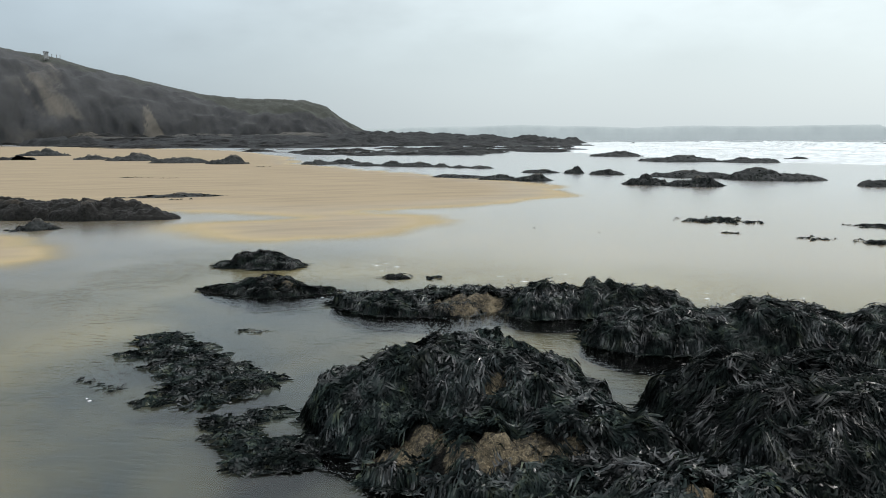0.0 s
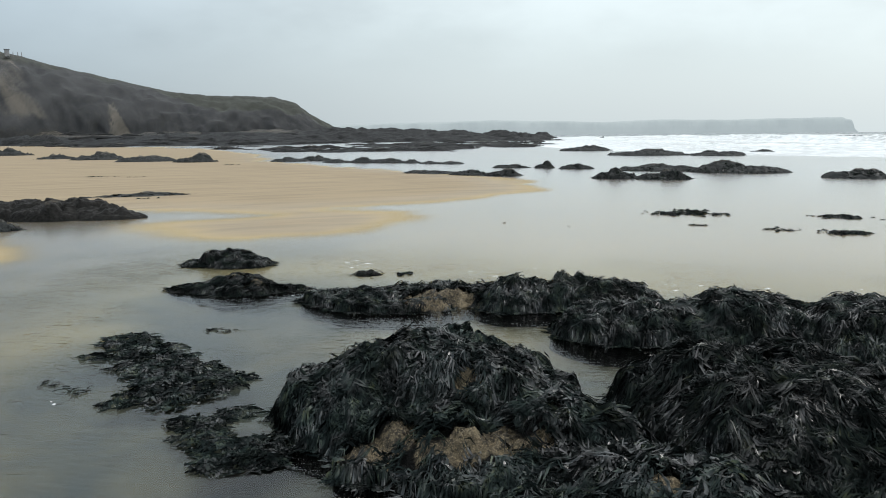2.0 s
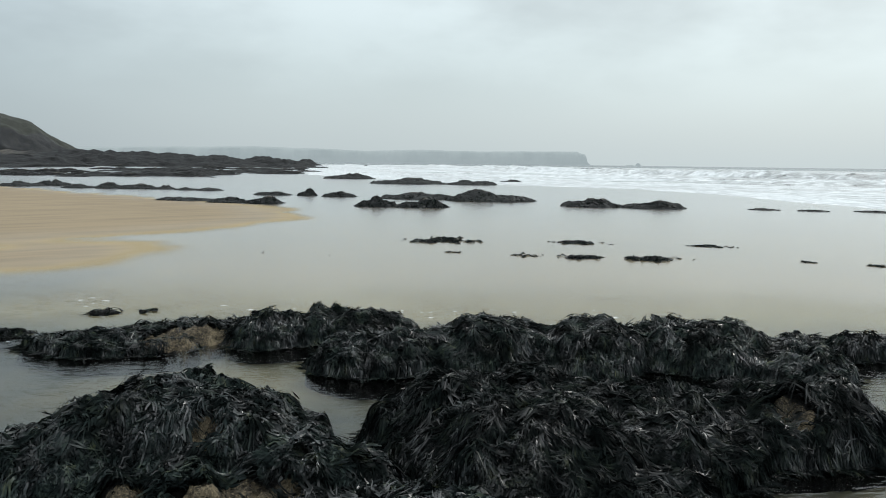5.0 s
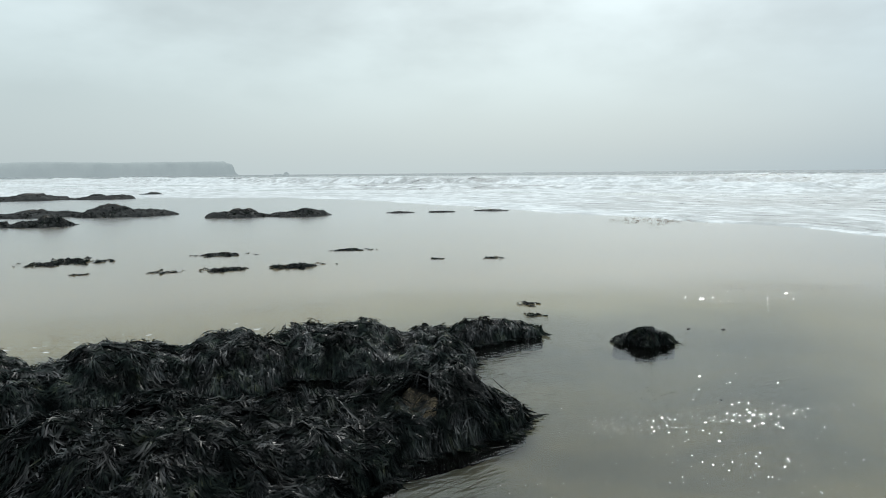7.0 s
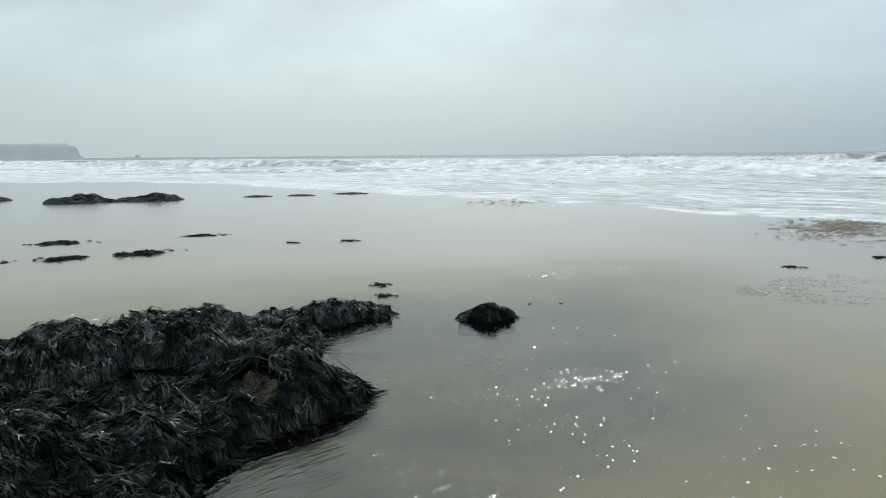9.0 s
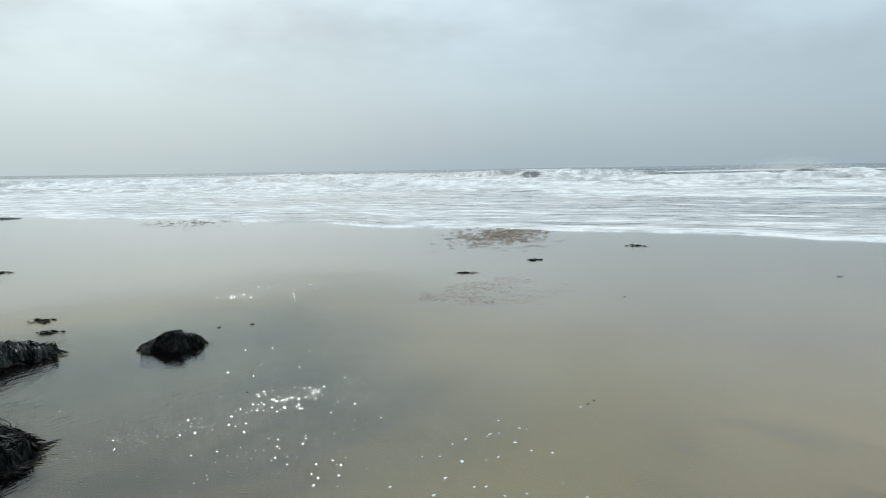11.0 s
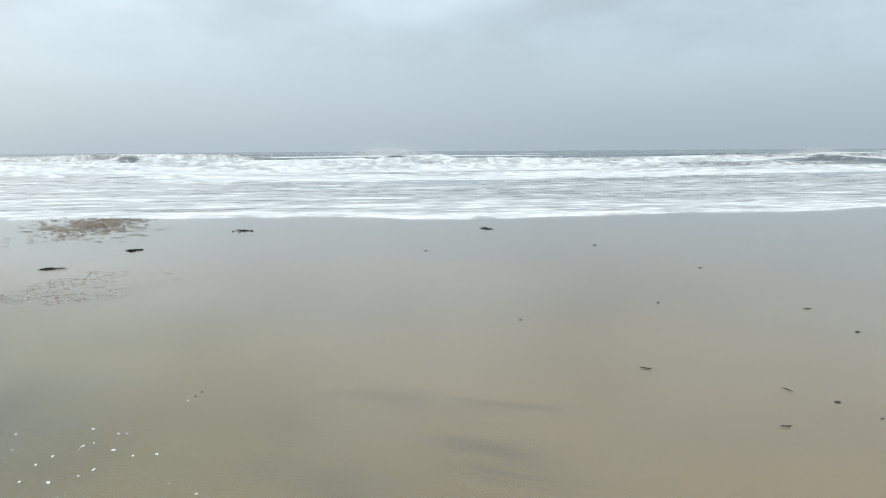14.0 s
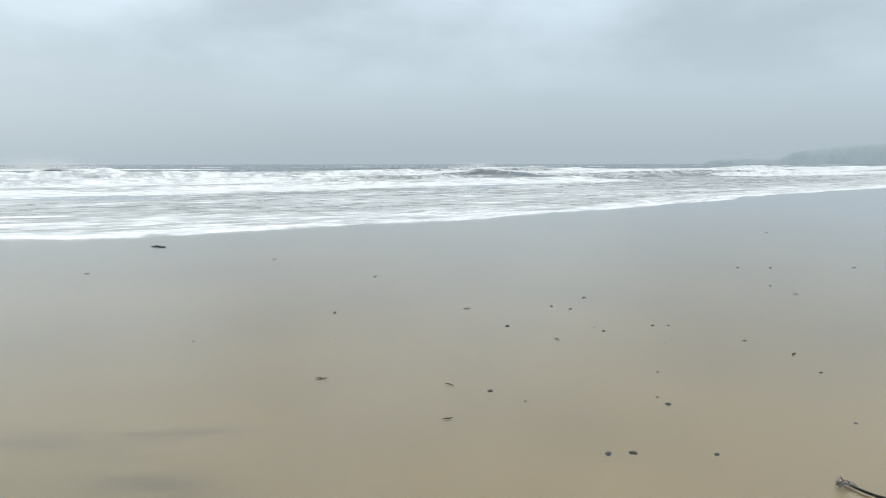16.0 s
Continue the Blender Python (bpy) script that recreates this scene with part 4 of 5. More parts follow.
weedy_rock([(-2.23, 9.66, 0.43, 0.35, -21, 0.155), (-2.56, 9.62, 0.16, 0.19, -31, 0.18), (-2.80, 9.60, 0.21, 0.12, -50, 0.04)], 271, 420, "small dark wrack-covered rock at the edge of the pool", group=NEAR, lift=0.03, length=(0.1, 0.24))
weedy_rock([(6.655, 3.75, 0.164, 0.18, -37, 0.125), (6.75, 3.68, 0.20, 0.124, -42, 0.077), (6.61, 3.885, 0.16, 0.16, -32, 0.042)], 281, 200, "lone little rock tufted with black wrack in shallow water", group=NEAR, lift=0.035, length=(0.04, 0.10), wild=0.8, fan=0.02)
weedy_rock([(-0.52, 8.75, 0.2, 0.1, 0, 0.05)], 291, 60, "low tuft of dark wrack on a stone", group=NEAR, length=(0.04, 0.1), lift=0.015, wild=0.5)


# ---------------------------------------------------------------- rocks out on the sand
def reef_mesh(w, d, h, seed, humps=3, nx=56, ny=36):
    """A craggy low rock about its own middle, w wide, d deep, h high."""
    rng = np.random.default_rng(seed)
    gx, gy = np.meshgrid(np.linspace(-0.6 * w, 0.6 * w, nx), np.linspace(-0.6 * d, 0.6 * d, ny), indexing="ij")
    u, v = gx / w * 2, gy / d * 2
    best = np.full(gx.shape, -0.3)
    for k in range(humps):
        cx = rng.uniform(-0.62, 0.62) if k else rng.uniform(-0.25, 0.25)
        cy, r, hk = rng.uniform(-0.3, 0.3), rng.uniform(0.4, 0.75), rng.uniform(0.5, 0.85) if k else 1.0
        q = np.hypot((u - cx) / r, (v - cy) / (r * 0.9)) + 0.22 * fbm(u * 2.5 + seed, v * 2.5, seed + k, 3)
        best = np.maximum(best, hk * np.clip(1.08 - np.clip(q, 0, 9) ** 1.9, -0.3, 1))
    rim = np.hypot(u, v) + 0.15 * fbm(u * 3 + seed, v * 3, seed + 30, 3)
    best = np.where(rim > 1.0, best - 1.2 * (rim - 1.0), np.maximum(best, 0.42 * np.clip(1 - rim**3, 0, 1) ** 0.7 + 0.03))
    crag = np.abs(fbm(u * 3.6, v * 3.6 + seed, seed + 11, 5, 0.62)) + 0.2 * np.abs(fbm(u * 9, v * 9 + seed, seed + 17, 3, 0.6))
    z = h * (0.9 * best + smooth(0, 0.3, best) * (0.26 * crag - 0.09))
    return gx, gy, np.maximum(z, -0.25 * h - 0.05)


def reef_rock(x, y, w, h, seed, label, group, depth=0.6, humps=3, weed=0, turn=None, fine=(56, 36), mat=None):
    gx, gy, z = reef_mesh(0.92 * w, w * depth, 0.78 * h, seed, humps, *fine)
    h = 0.78 * h
    faces = grid_faces(*gx.shape, (z > -0.2 * h - 0.03).ravel())
    v, f, at = compact(np.stack([gx, gy, z], -1).reshape(-1, 3), faces, {"bare": smooth(0.55 * h, 1.0 * h, z) * 0.6})
    ob = new("reef_rock", mesh_of("reef_rock", v, f, mat or ROCK_MID, True, at))
    ob.location = (x, y, 0)
    facing_turn = -math.atan2(x, y) if turn is None else radians(turn)
    ob.rotation_euler = (0, 0, facing_turn)
    tagged(ob, label, "rock", group)
    if weed:
        xs, ys = gx[:, 0], gy[0]

        def height(a, b):
            fi = np.clip((a - xs[0]) / (xs[-1] - xs[0]) * (len(xs) - 1), 0, len(xs) - 1.001)
            fj = np.clip((b - ys[0]) / (ys[-1] - ys[0]) * (len(ys) - 1), 0, len(ys) - 1.001)
            i, j = fi.astype(int), fj.astype(int)
            s, t = fi - i, fj - j
            return (z[i, j] * (1 - s) + z[i + 1, j] * s) * (1 - t) + (z[i, j + 1] * (1 - s) + z[i + 1, j + 1] * s) * t

        starts = scatter(height, (xs[0], xs[-1], ys[0], ys[-1]), weed // 3, seed + 3, None, 0.01, -0.35)
        fv, ff = fronds(height, starts, seed + 4, (0.12, 0.3), (0.008, 0.018), 0.014, blades=3, fan=0.08)
        part("seaweed", mesh_of("seaweed", fv, ff, WEED, True), ob, "ragged dark wrack", "stuff")
    return ob


OUT = "weedy rocks out on the flats"
SEAWEEDY, CRAGGY = "dark weed-covered rock standing on wet sand", "jagged dark rock among damp golden sand"

def rocks(rows, first, label):
    """Rows of (x, y, width, height, humps, strands of weed)."""
    for k, (x, y, w, h, humps, weed) in enumerate(rows, first):
        reef_rock(x, y, w, h, 300 + 7 * k, label, OUT, 0.6, humps, weed)


# along the damp golden bar
rocks([
    (-38.1, 73.2, 5.0, 0.9, 4, 0), (-27.3, 59.3, 3.0, 0.5, 3, 0), (-22.8, 56.3, 4.2, 0.72, 4, 0), (-17.4, 51.1, 4.0, 0.56, 3, 0),
    (-13.7, 48.8, 2.8, 0.78, 2, 0), (-8.0, 49.9, 2.6, 0.4, 3, 0), (-6.4, 51.1, 2.1, 0.5, 2, 0), (-4.6, 47.0, 2.0, 0.3, 2, 0),
    (-3.0, 46.4, 1.7, 0.42, 2, 0), (-1.6, 45.8, 2.0, 0.34, 3, 0), (-0.2, 45.0, 1.6, 0.26, 2, 0)], 0, CRAGGY)
# on the mirror flats
rocks([
    (1.0, 43.6, 1.5, 0.22, 2, 0), (2.1, 42.9, 1.6, 0.2, 3, 0), (0.5, 32.2, 2.5, 0.19, 4, 300), (2.2, 30.8, 1.6, 0.30, 2, 300),
    (3.5, 30.0, 1.6, 0.37, 2, 300), (4.8, 37.2, 1.8, 0.22, 3, 200), (6.3, 36.6, 1.0, 0.42, 1, 200), (7.6, 35.4, 1.7, 0.34, 3, 300),
    (7.3, 27.4, 1.75, 0.46, 2, 600), (8.8, 26.7, 2.1, 0.44, 3, 700)], 11, SEAWEEDY)
# towards the surf
rocks([
    (10.5, 33.2, 3.4, 0.36, 4, 500), (13.3, 30.9, 4.0, 0.62, 4, 1000), (16.7, 73.7, 5.2, 0.68, 3, 0), (17.5, 56.6, 6.0, 0.58, 4, 300),
    (21.8, 54.4, 4.4, 0.46, 4, 300), (29.2, 63.2, 2.0, 0.26, 2, 0), (15.7, 26.2, 2.6, 0.36, 3, 700), (17.5, 24.9, 2.6, 0.34, 3, 700),
    (21.3, 23.2, 1.2, 0.08, 3, 100), (22.6, 22.2, 1.2, 0.08, 3, 100), (24.7, 21.2, 1.5, 0.09, 3, 100)], 21, SEAWEEDY)


def blocks(x, y, seed, size):
    """Jointed rock: a number for each block, and how near a joint is (0 at the joint)."""
    u, v = x / size, y / size
    near, second, own = np.full(np.shape(u), 9.0), np.full(np.shape(u), 9.0), np.zeros(np.shape(u))
    for i, j in itertools.product((-1, 0, 1), repeat=2):
        cu, cv = np.floor(u) + i, np.floor(v) + j
        d = np.hypot(cu + hashed(cu, cv, seed) - u, cv + hashed(cu, cv, seed + 1) - v)
        own = np.where(d < near, hashed(cu, cv, seed + 2), own)
        second = np.minimum(second, np.maximum(d, near))
        near = np.minimum(near, d)
    return own, second - near


# the big rock beside the golden bar
def lump_rock(bumps, seed, label, weed=0):
    """A bare knobbly rock made of humps."""
    x0, x1 = min(b[0] - b[2] for b in bumps) - 0.3, max(b[0] + b[2] for b in bumps) + 0.3
    y0, y1 = min(b[1] - b[3] for b in bumps) - 0.3, max(b[1] + b[3] for b in bumps) + 0.3
    nx, ny = int((x1 - x0) / 0.035), int((y1 - y0) / 0.035)
    gx, gy = np.meshgrid(np.linspace(x0, x1, nx), np.linspace(y0, y1, ny), indexing="ij")
    h = bumps_height(bumps, gx, gy, seed, 0.6)
    wx, wy = gx + 0.16 * vnoise(gx * 2.2, gy * 2.2, seed + 3), gy + 0.16 * vnoise(gx * 2.2, gy * 2.2, seed + 4)
    big, joint = blocks(wx, wy, seed + 60, 0.62)
    small, seam = blocks(wx, wy, seed + 70, 0.2)
    body = 0.42 * (1 - np.exp(-2.6 * np.maximum(h, 0) / 0.42)) + np.minimum(h, 0)
    dents = 0.13 * (big - 0.6) - 0.09 * smooth(0.16, 0.0, joint) + 0.045 * (small - 0.5) - 0.03 * smooth(0.16, 0.0, seam) + 0.02 * fbm(gx * 9, gy * 9, seed + 57, 3)
    z = np.maximum(body + smooth(0.02, 0.2, h) * dents, -0.2)
    ox, oy = bumps[0][0], bumps[0][1]
    v, f, at = compact(np.stack([gx - ox, gy - oy, z], -1).reshape(-1, 3), grid_faces(nx, ny, (h > -0.15).ravel()), {"bare": 0.06 + 0.42 * smooth(0.12, 0.4, z) * smooth(0.3, 0.8, big)})
    ob = new("reef_rock", mesh_of("reef_rock", v, f, ROCK_BROWN, True, at))
    ob.location = (ox, oy, 0)
    return tagged(ob, label, "rock", OUT)


lump_rock([(-8.0, 15.9, 1.1, 0.6, 5, 0.40), (-9.2, 16.1, 1.1, 0.7, 0, 0.36), (-6.8, 15.7, 0.95, 0.5, 8, 0.38), (-8.5, 15.5, 0.9, 0.45, 0, 0.32), (-7.4, 15.4, 0.9, 0.4, 0, 0.30), (-10.4, 16.3, 1.0, 0.6, 0, 0.27),
           (-6.05, 15.5, 0.7, 0.36, 8, 0.17)], 601, "long knobbly grey-brown rock lying beside the sand bar")
reef_rock(-7.3, 20.8, 3.4, 0.17, 611, "low dark ledge on the damp sand", OUT, 0.3, 5, 300)
reef_rock(-7.3, 13.6, 0.68, 0.23, 621, "small dark stone in the shallow channel", OUT, 0.7, 1, 60)

# the dark reef below the headland
REEF = [(-420, 620), (-112, 200), (-62, 128), (-31, 94), (-21.7, 86), (-10.3, 75), (-4, 77), (2, 82), (9, 88), (16, 97), (20, 120), (26, 160), (60, 330), (-10, 350), (-120, 330), (-200, 260)]


def reef_rise(x, y):
    """How the platform climbs to the foot of the cliff."""
    edge = inside(REEF, x, y)
    az, r = np.degrees(np.arctan2(x, y)), np.hypot(x, y)
    return 3.0 * smooth(125, 262, r) * smooth(0, 30, edge) * smooth(-3, -11, az)


def build_reef():
    """The rock platform: long broken ledges with pools and sand between them."""
    az, r = np.radians(np.linspace(-34, 14, 560)), np.geomspace(66, 420, 260)
    ga, gr = np.meshgrid(az, r, indexing="ij")
    x, y = gr * np.sin(ga), gr * np.cos(ga)
    edge = inside(REEF, x, y)
    arc, depth = ga * 100, np.log(gr) * 30
    ledge = 1.0 * fbm(arc * 0.07, depth * 0.15, 901, 5, 0.6) + 0.4 * fbm(arc * 0.03, depth * 0.12, 911, 2)
    crag = np.abs(fbm(x * 0.13, y * 0.13, 921, 5, 0.52))
    level = ledge + 0.34 * smooth(0, 160, edge) - 0.20 - 0.16 * smooth(-6, 10, x) - 0.9 * smooth(5, -3, edge)
    grow = smooth(120, 330, gr)
    z = np.clip(level, -0.4, 0.7) * (0.34 + 4.6 * grow) * (1 - 0.3 * smooth(-6, 14, x)) + smooth(-0.05, 0.25, level) * (0.55 + 0.8 * grow) * (crag - 0.15)
    z = z * (1 - 0.6 * smooth(0.6, 2.4, reef_rise(x, y))) + reef_rise(x, y)
    keep = (z > -0.12).ravel()
    v, f, at = compact(np.stack([x, y, z], -1).reshape(-1, 3), grid_faces(*x.shape, keep), {"bare": np.maximum(0.16 * smooth(0.4, 0.9, level), 0.62 * smooth(1.6, 2.9, reef_rise(x, y)))})
    ob = new("reef", mesh_of("reef", v, f, ROCK_REEF, True, at))
    tagged(ob, "wide dark reef of ledges and boulders below the headland", "reef", kind="structure")


build_reef()
rng = np.random.default_rng(17)
templates = []
for k in range(10):
    ob = reef_rock(0, 0, 1.0, 0.13, 700 + 5 * k, "flat dark ledge of the reef below the headland", "reef ledges below the headland", 0.5, 4, 0, turn=0, fine=(34, 20), mat=ROCK_REEF)
    templates.append(ob)
placed, tries = 0, 0
while placed < 190 and tries < 9000:
    tries += 1
    a, r = radians(rng.uniform(-33, 10.5)), 74 * math.exp(rng.uniform(0, 1.3))
    x, y = r * math.sin(a), r * math.cos(a)
    if inside(REEF, np.array([x]), np.array([y]))[0] < 0 or fbm(np.array([x * 0.03]), np.array([y * 0.03]), 9, 2)[0] < -0.28:
        continue
    w = rng.uniform(1.8, 6.0) * (r / 120) ** 0.5
    src = templates[placed % 10]
    up = float(reef_rise(np.array([x]), np.array([y]))[0])
    m = Matrix.LocRotScale((x, y, up), Euler((0, 0, rng.uniform(-0.5, 0.5))), None)
    hgt = w * rng.uniform(0.35, 0.8)
    if placed < 10:
        ob = src
        ob.matrix_basis = m
    else:
        ob = copy_thing(src, m)
    ob.scale = (w, w, hgt)
    placed += 1


# ---------------------------------------------------------------- weed lying on the sand and afloat
def weed_mat(points, seed, count, label, thick=0.05, gap=-0.1, name="seaweed_mat", spread=False, blades=3, fan=0.02, **options):
    """Loose wrack: points are (x, y, rx, ry) of its clumps."""
    rng = np.random.default_rng(seed)

    def height(x, y):
        total = np.full(np.shape(x), -0.05)
        for cx, cy, rx, ry in points:
            q = np.hypot((x - cx) / rx, (y - cy) / ry) + 0.3 * fbm(x * 3 / max(rx, 0.3), y * 3 / max(ry, 0.3), seed, 3)
            total = np.maximum(total, thick * (1 - q))
        return total

    x0, x1 = min(p[0] - 1.4 * p[2] for p in points), max(p[0] + 1.4 * p[2] for p in points)
    y0, y1 = min(p[1] - 1.4 * p[3] for p in points), max(p[1] + 1.4 * p[3] for p in points)
    if spread:
        size = np.array([p[2] * p[3] for p in points]) ** 0.75
        own = np.array(points)[rng.choice(len(points), count, p=size / size.sum())]
        a, r = rng.uniform(0, math.tau, count), np.sqrt(rng.uniform(0, 1, count))
        starts = np.stack([own[:, 0] + own[:, 2] * r * np.cos(a), own[:, 1] + own[:, 3] * r * np.sin(a)], -1)
    else:
        starts = scatter(height, (x0, x1, y0, y1), count, seed + 1, None, 0.0, gap)
    fv, ff = fronds(height, starts[::blades], seed + 2, floor=0.006, blades=blades, fan=fan, **options)
    ox, oy = points[0][0], points[0][1]
    ob = new(name)
    part("tangle", mesh_of("tangle", fv - (ox, oy, 0), ff, MAT_WRACK if name == "seaweed_mat" else WEED, True), ob, "", "stuff")
    ob.location = (ox, oy, 0)
    return tagged(ob, label, "seaweed", "loose seaweed")


weed_mat([(-2.26, 5.93, 0.23, 0.22), (-2.05, 5.63, 0.26, 0.27), (-1.87, 5.32, 0.28, 0.31), (-1.62, 5.1, 0.27, 0.28), (-1.65, 4.76, 0.2, 0.28), (-1.47, 4.61, 0.18, 0.22),
          (-1.36, 4.81, 0.22, 0.28), (-1.2, 4.87, 0.16, 0.2), (-1.8, 4.48, 0.1, 0.06), (-2.34, 5.5, 0.14, 0.06)], 801, 4600,
         "ragged patch of olive-black wrack floating in the pool", 0.022, spread=True, wild=0.6, lift=0.02, blades=5, fan=0.022, length=(0.035, 0.11), width=(0.0035, 0.011))
weed_mat([(-1.19, 4.12, 0.15, 0.13), (-1.03, 4.28, 0.1, 0.09), (-1.16, 3.96, 0.13, 0.12), (-1.0, 3.78, 0.15, 0.11), (-0.84, 3.78, 0.15, 0.14), (-0.88, 3.62, 0.14, 0.12), (-0.72, 3.62, 0.1, 0.1),
          (-1.02, 3.59, 0.08, 0.07), (-0.68, 3.85, 0.07, 0.1)], 811, 2300,
         "strands of wrack afloat beside the big rock", 0.02, spread=True, wild=0.6, lift=0.016, blades=5, fan=0.022, length=(0.035, 0.10), width=(0.0035, 0.011))
FAR_MAT = "flat scatter of dark wrack on mirror-wet sand"
for k, (x, y, w, h) in enumerate([(5.4, 15.0, 1.6, 0.12), (8.1, 14.0, 1.0, 0.07), (6.9, 11.75, 0.85, 0.10), (6.1, 12.3, 0.6, 0.05), (7.9, 11.2, 1.1, 0.14), (10.4, 12.8, 0.75, 0.05),
                                  (11.2, 9.5, 0.5, 0.08), (10.4, 10.2, 0.35, 0.03), (5.0, 13.0, 0.2, 0.04), (16.05, -0.86, 0.46, 0.07), (14.7, -5.57, 0.36, 0.06), (11.8, 1.85, 0.38, 0.04),
                                  (13.55, 0.9, 0.36, 0.04), (7.6, 5.9, 0.4, 0.02), (7.1, 5.4, 0.25, 0.02), (-0.1, 8.75, 0.3, 0.05)]):
    t = math.atan2(x, y)
    pick = np.random.default_rng(60 + k)
    cs = []
    for _ in range(int(8 + 44 * w)):
        s, e = pick.normal(0, 0.23) * w, pick.normal(0, 0.17) * w
        r = pick.uniform(0.018, 0.05) * (0.6 + 0.7 * w) * max(0.35, 1.1 - 1.2 * abs(s) / w)
        cs.append((x + math.cos(t) * s + math.sin(t) * e, y - math.sin(t) * s + math.cos(t) * e, r, 0.7 * r))
    weed_mat(cs, 830 + 7 * k, int(1100 * w) if w > 0.6 else int(16 + 130 * w), FAR_MAT, 0.2 * h, spread=True, length=(0.03, 0.09), width=(0.005, 0.011), lift=0.08 * h + 0.012, wild=1.2)


# scraps and pebbles on the bare sand
def pebble_mesh(name, seed, mat):
    bm = bmesh.new()
    bmesh.ops.create_icosphere(bm, subdivisions=2, radius=1)
    for v in bm.verts:
        n = noise.noise(v.co * 1.4 + Vector((seed, 0, 0)))
        v.co *= 1 + 0.35 * n
        v.co.z *= 0.55
    me = bpy.data.meshes.new(name)
    bm.to_mesh(me)
    bm.free()
    me.materials.append(mat)
    me.polygons.foreach_set("use_smooth", [True] * len(me.polygons))
    return me


SCRAPS = [(8.91, -6.33, 9), (11.6, -6.25, 9), (7.11, -4.5, 8), (6.36, -5.66, 9), (5.47, -5.37, 6), (4.8, -5.3, 8), (5.96, -7.16, 6), (5.86, -6.47, 5), (5.62, -6.5, 5), (4.72, -5.88, 5),
          (4.56, -6.43, 4), (4.46, -6.55, 4), (4.06, -5.85, 7), (4.91, -9.57, 8), (4.43, -9.21, 8), (3.16, -6.33, 12), (2.78, -5.93, 4), (3.12, -4.42, 5), (3.6, -5.04, 3), (3.25, -4.5, 3),
          (4.09, -3.76, 5), (3.78, -3.78, 3), (4.37, -3.66, 9), (3.83, -3.14, 7), (5.11, -3.04, 8), (6.87, -2.85, 4), (2.86, -3.43, 5), (2.78, -3.54, 5), (2.47, -3.86, 4)]
SCRAPS2 = [(2.17, -4.94, 3), (6.04, -10.93, 6), (5.71, -11.28, 6), (4.88, -12.21, 6), (9.39, -10.41, 7), (8.33, -10.59, 7), (8.5, -16.92, 9), (11.87, -3.44, 9), (3.66, -6.49, 4),
           (5.1, -6.67, 3), (4.88, -5.95, 3), (6.13, -3.85, 3), (6.91, -5.82, 3), (9.85, -0.43, 7), (5.52, 0.02, 3), (5.6, -0.02, 3), (7.76, 3.48, 6), (7.56, 3.75, 6), (5.46, 2.45, 3), (11.54, -6.22, 9)]
stones = [pebble_mesh("pebble", k * 3.7, PEBBLE) for k in range(5)]
for k, (x, y, cm) in enumerate(SCRAPS + SCRAPS2):
    s = cm / (330 if cm >= 7 else 230)
    if cm >= 7:
        weed_mat([(x, y, 0.75 * s, 0.6 * s)], 1000 + 3 * k, 26, "small scrap of dark wrack stranded on wet sand", 0.01, 0.0, "seaweed_scrap", blades=26, fan=0.004,
                 length=(0.6 * s, 1.5 * s), width=(0.08 * s, 0.16 * s), lift=0.008, wild=1.5)
    else:
        ob = new("pebble", stones[k % 5])
        ob.location, ob.scale, ob.rotation_euler = (x, y, 0.2 * s - 0.006), (s, 0.8 * s, 0.7 * s), (0, 0, k * 1.3)
        tagged(ob, "small dark pebble half sunk in wet sand", "pebble", "pebbles on the sand")


# ---------------------------------------------------------------- sun-catching wavelets, froth, gravel
def blob_field(name, spots, mat, label, category, kind, seed, rows=3, around=10, dome=0.3, ragged=0.25, z0=0.0, group=""):
    """Many small low domes in one mesh: spots are (x, y, radius along, radius across, turn)."""
    rng = np.random.default_rng(seed)
    verts, faces = [], []
    for x, y, ra, rb, turn in spots:
        first = len(verts)
        wob = 1 + ragged * rng.normal(0, 1, around)
        high = dome * min(ra, rb)
        verts.append((x, y, z0 + high))
        for k in range(1, rows + 1):
            s = k / rows
            for j in range(around):
                a = math.tau * j / around
                px, py = ra * s * wob[j] * math.cos(a), rb * s * wob[j] * math.sin(a)
                verts.append((x + px * math.cos(turn) - py * math.sin(turn), y + px * math.sin(turn) + py * math.cos(turn), z0 + high * (1 - s * s) - 0.002 * (k == rows)))
        for j in range(around):
            n = (j + 1) % around
            faces.append((first, first + 1 + j, first + 1 + n, first + 1 + n))
            for k in range(rows - 1):
                a = first + 1 + k * around
                faces.append((a + j, a + around + j, a + around + n, a + n))
    me = bpy.data.meshes.new(name)
    me.from_pydata(verts, [], [f[:3] if f[2] == f[3] else f for f in faces])
    me.polygons.foreach_set("use_smooth", [True] * len(me.polygons))
    me.materials.append(mat)
    me.update()
    return tagged(new(name, me), label, category, group, kind)


def wavelet_material():
    """The same clear water, smooth, for single ripple crests."""
    m = Nodes("ripple_water")
    nt = m.nt
    nt.nodes.remove(m.bsdf)
    fres = m.add("ShaderNodeFresnel", IOR=1.33)
    tr, gl, ms = m.add("ShaderNodeBsdfTransparent"), m.add("ShaderNodeBsdfGlossy", Roughness=0.01), nt.nodes.new("ShaderNodeMixShader")
    m.link(fres.outputs[0], ms.inputs[0])
    m.link(tr.outputs[0], ms.inputs[1])
    m.link(gl.outputs[0], ms.inputs[2])
    m.link(ms.outputs[0], nt.nodes["Material Output"].inputs["Surface"])
    return m.mat


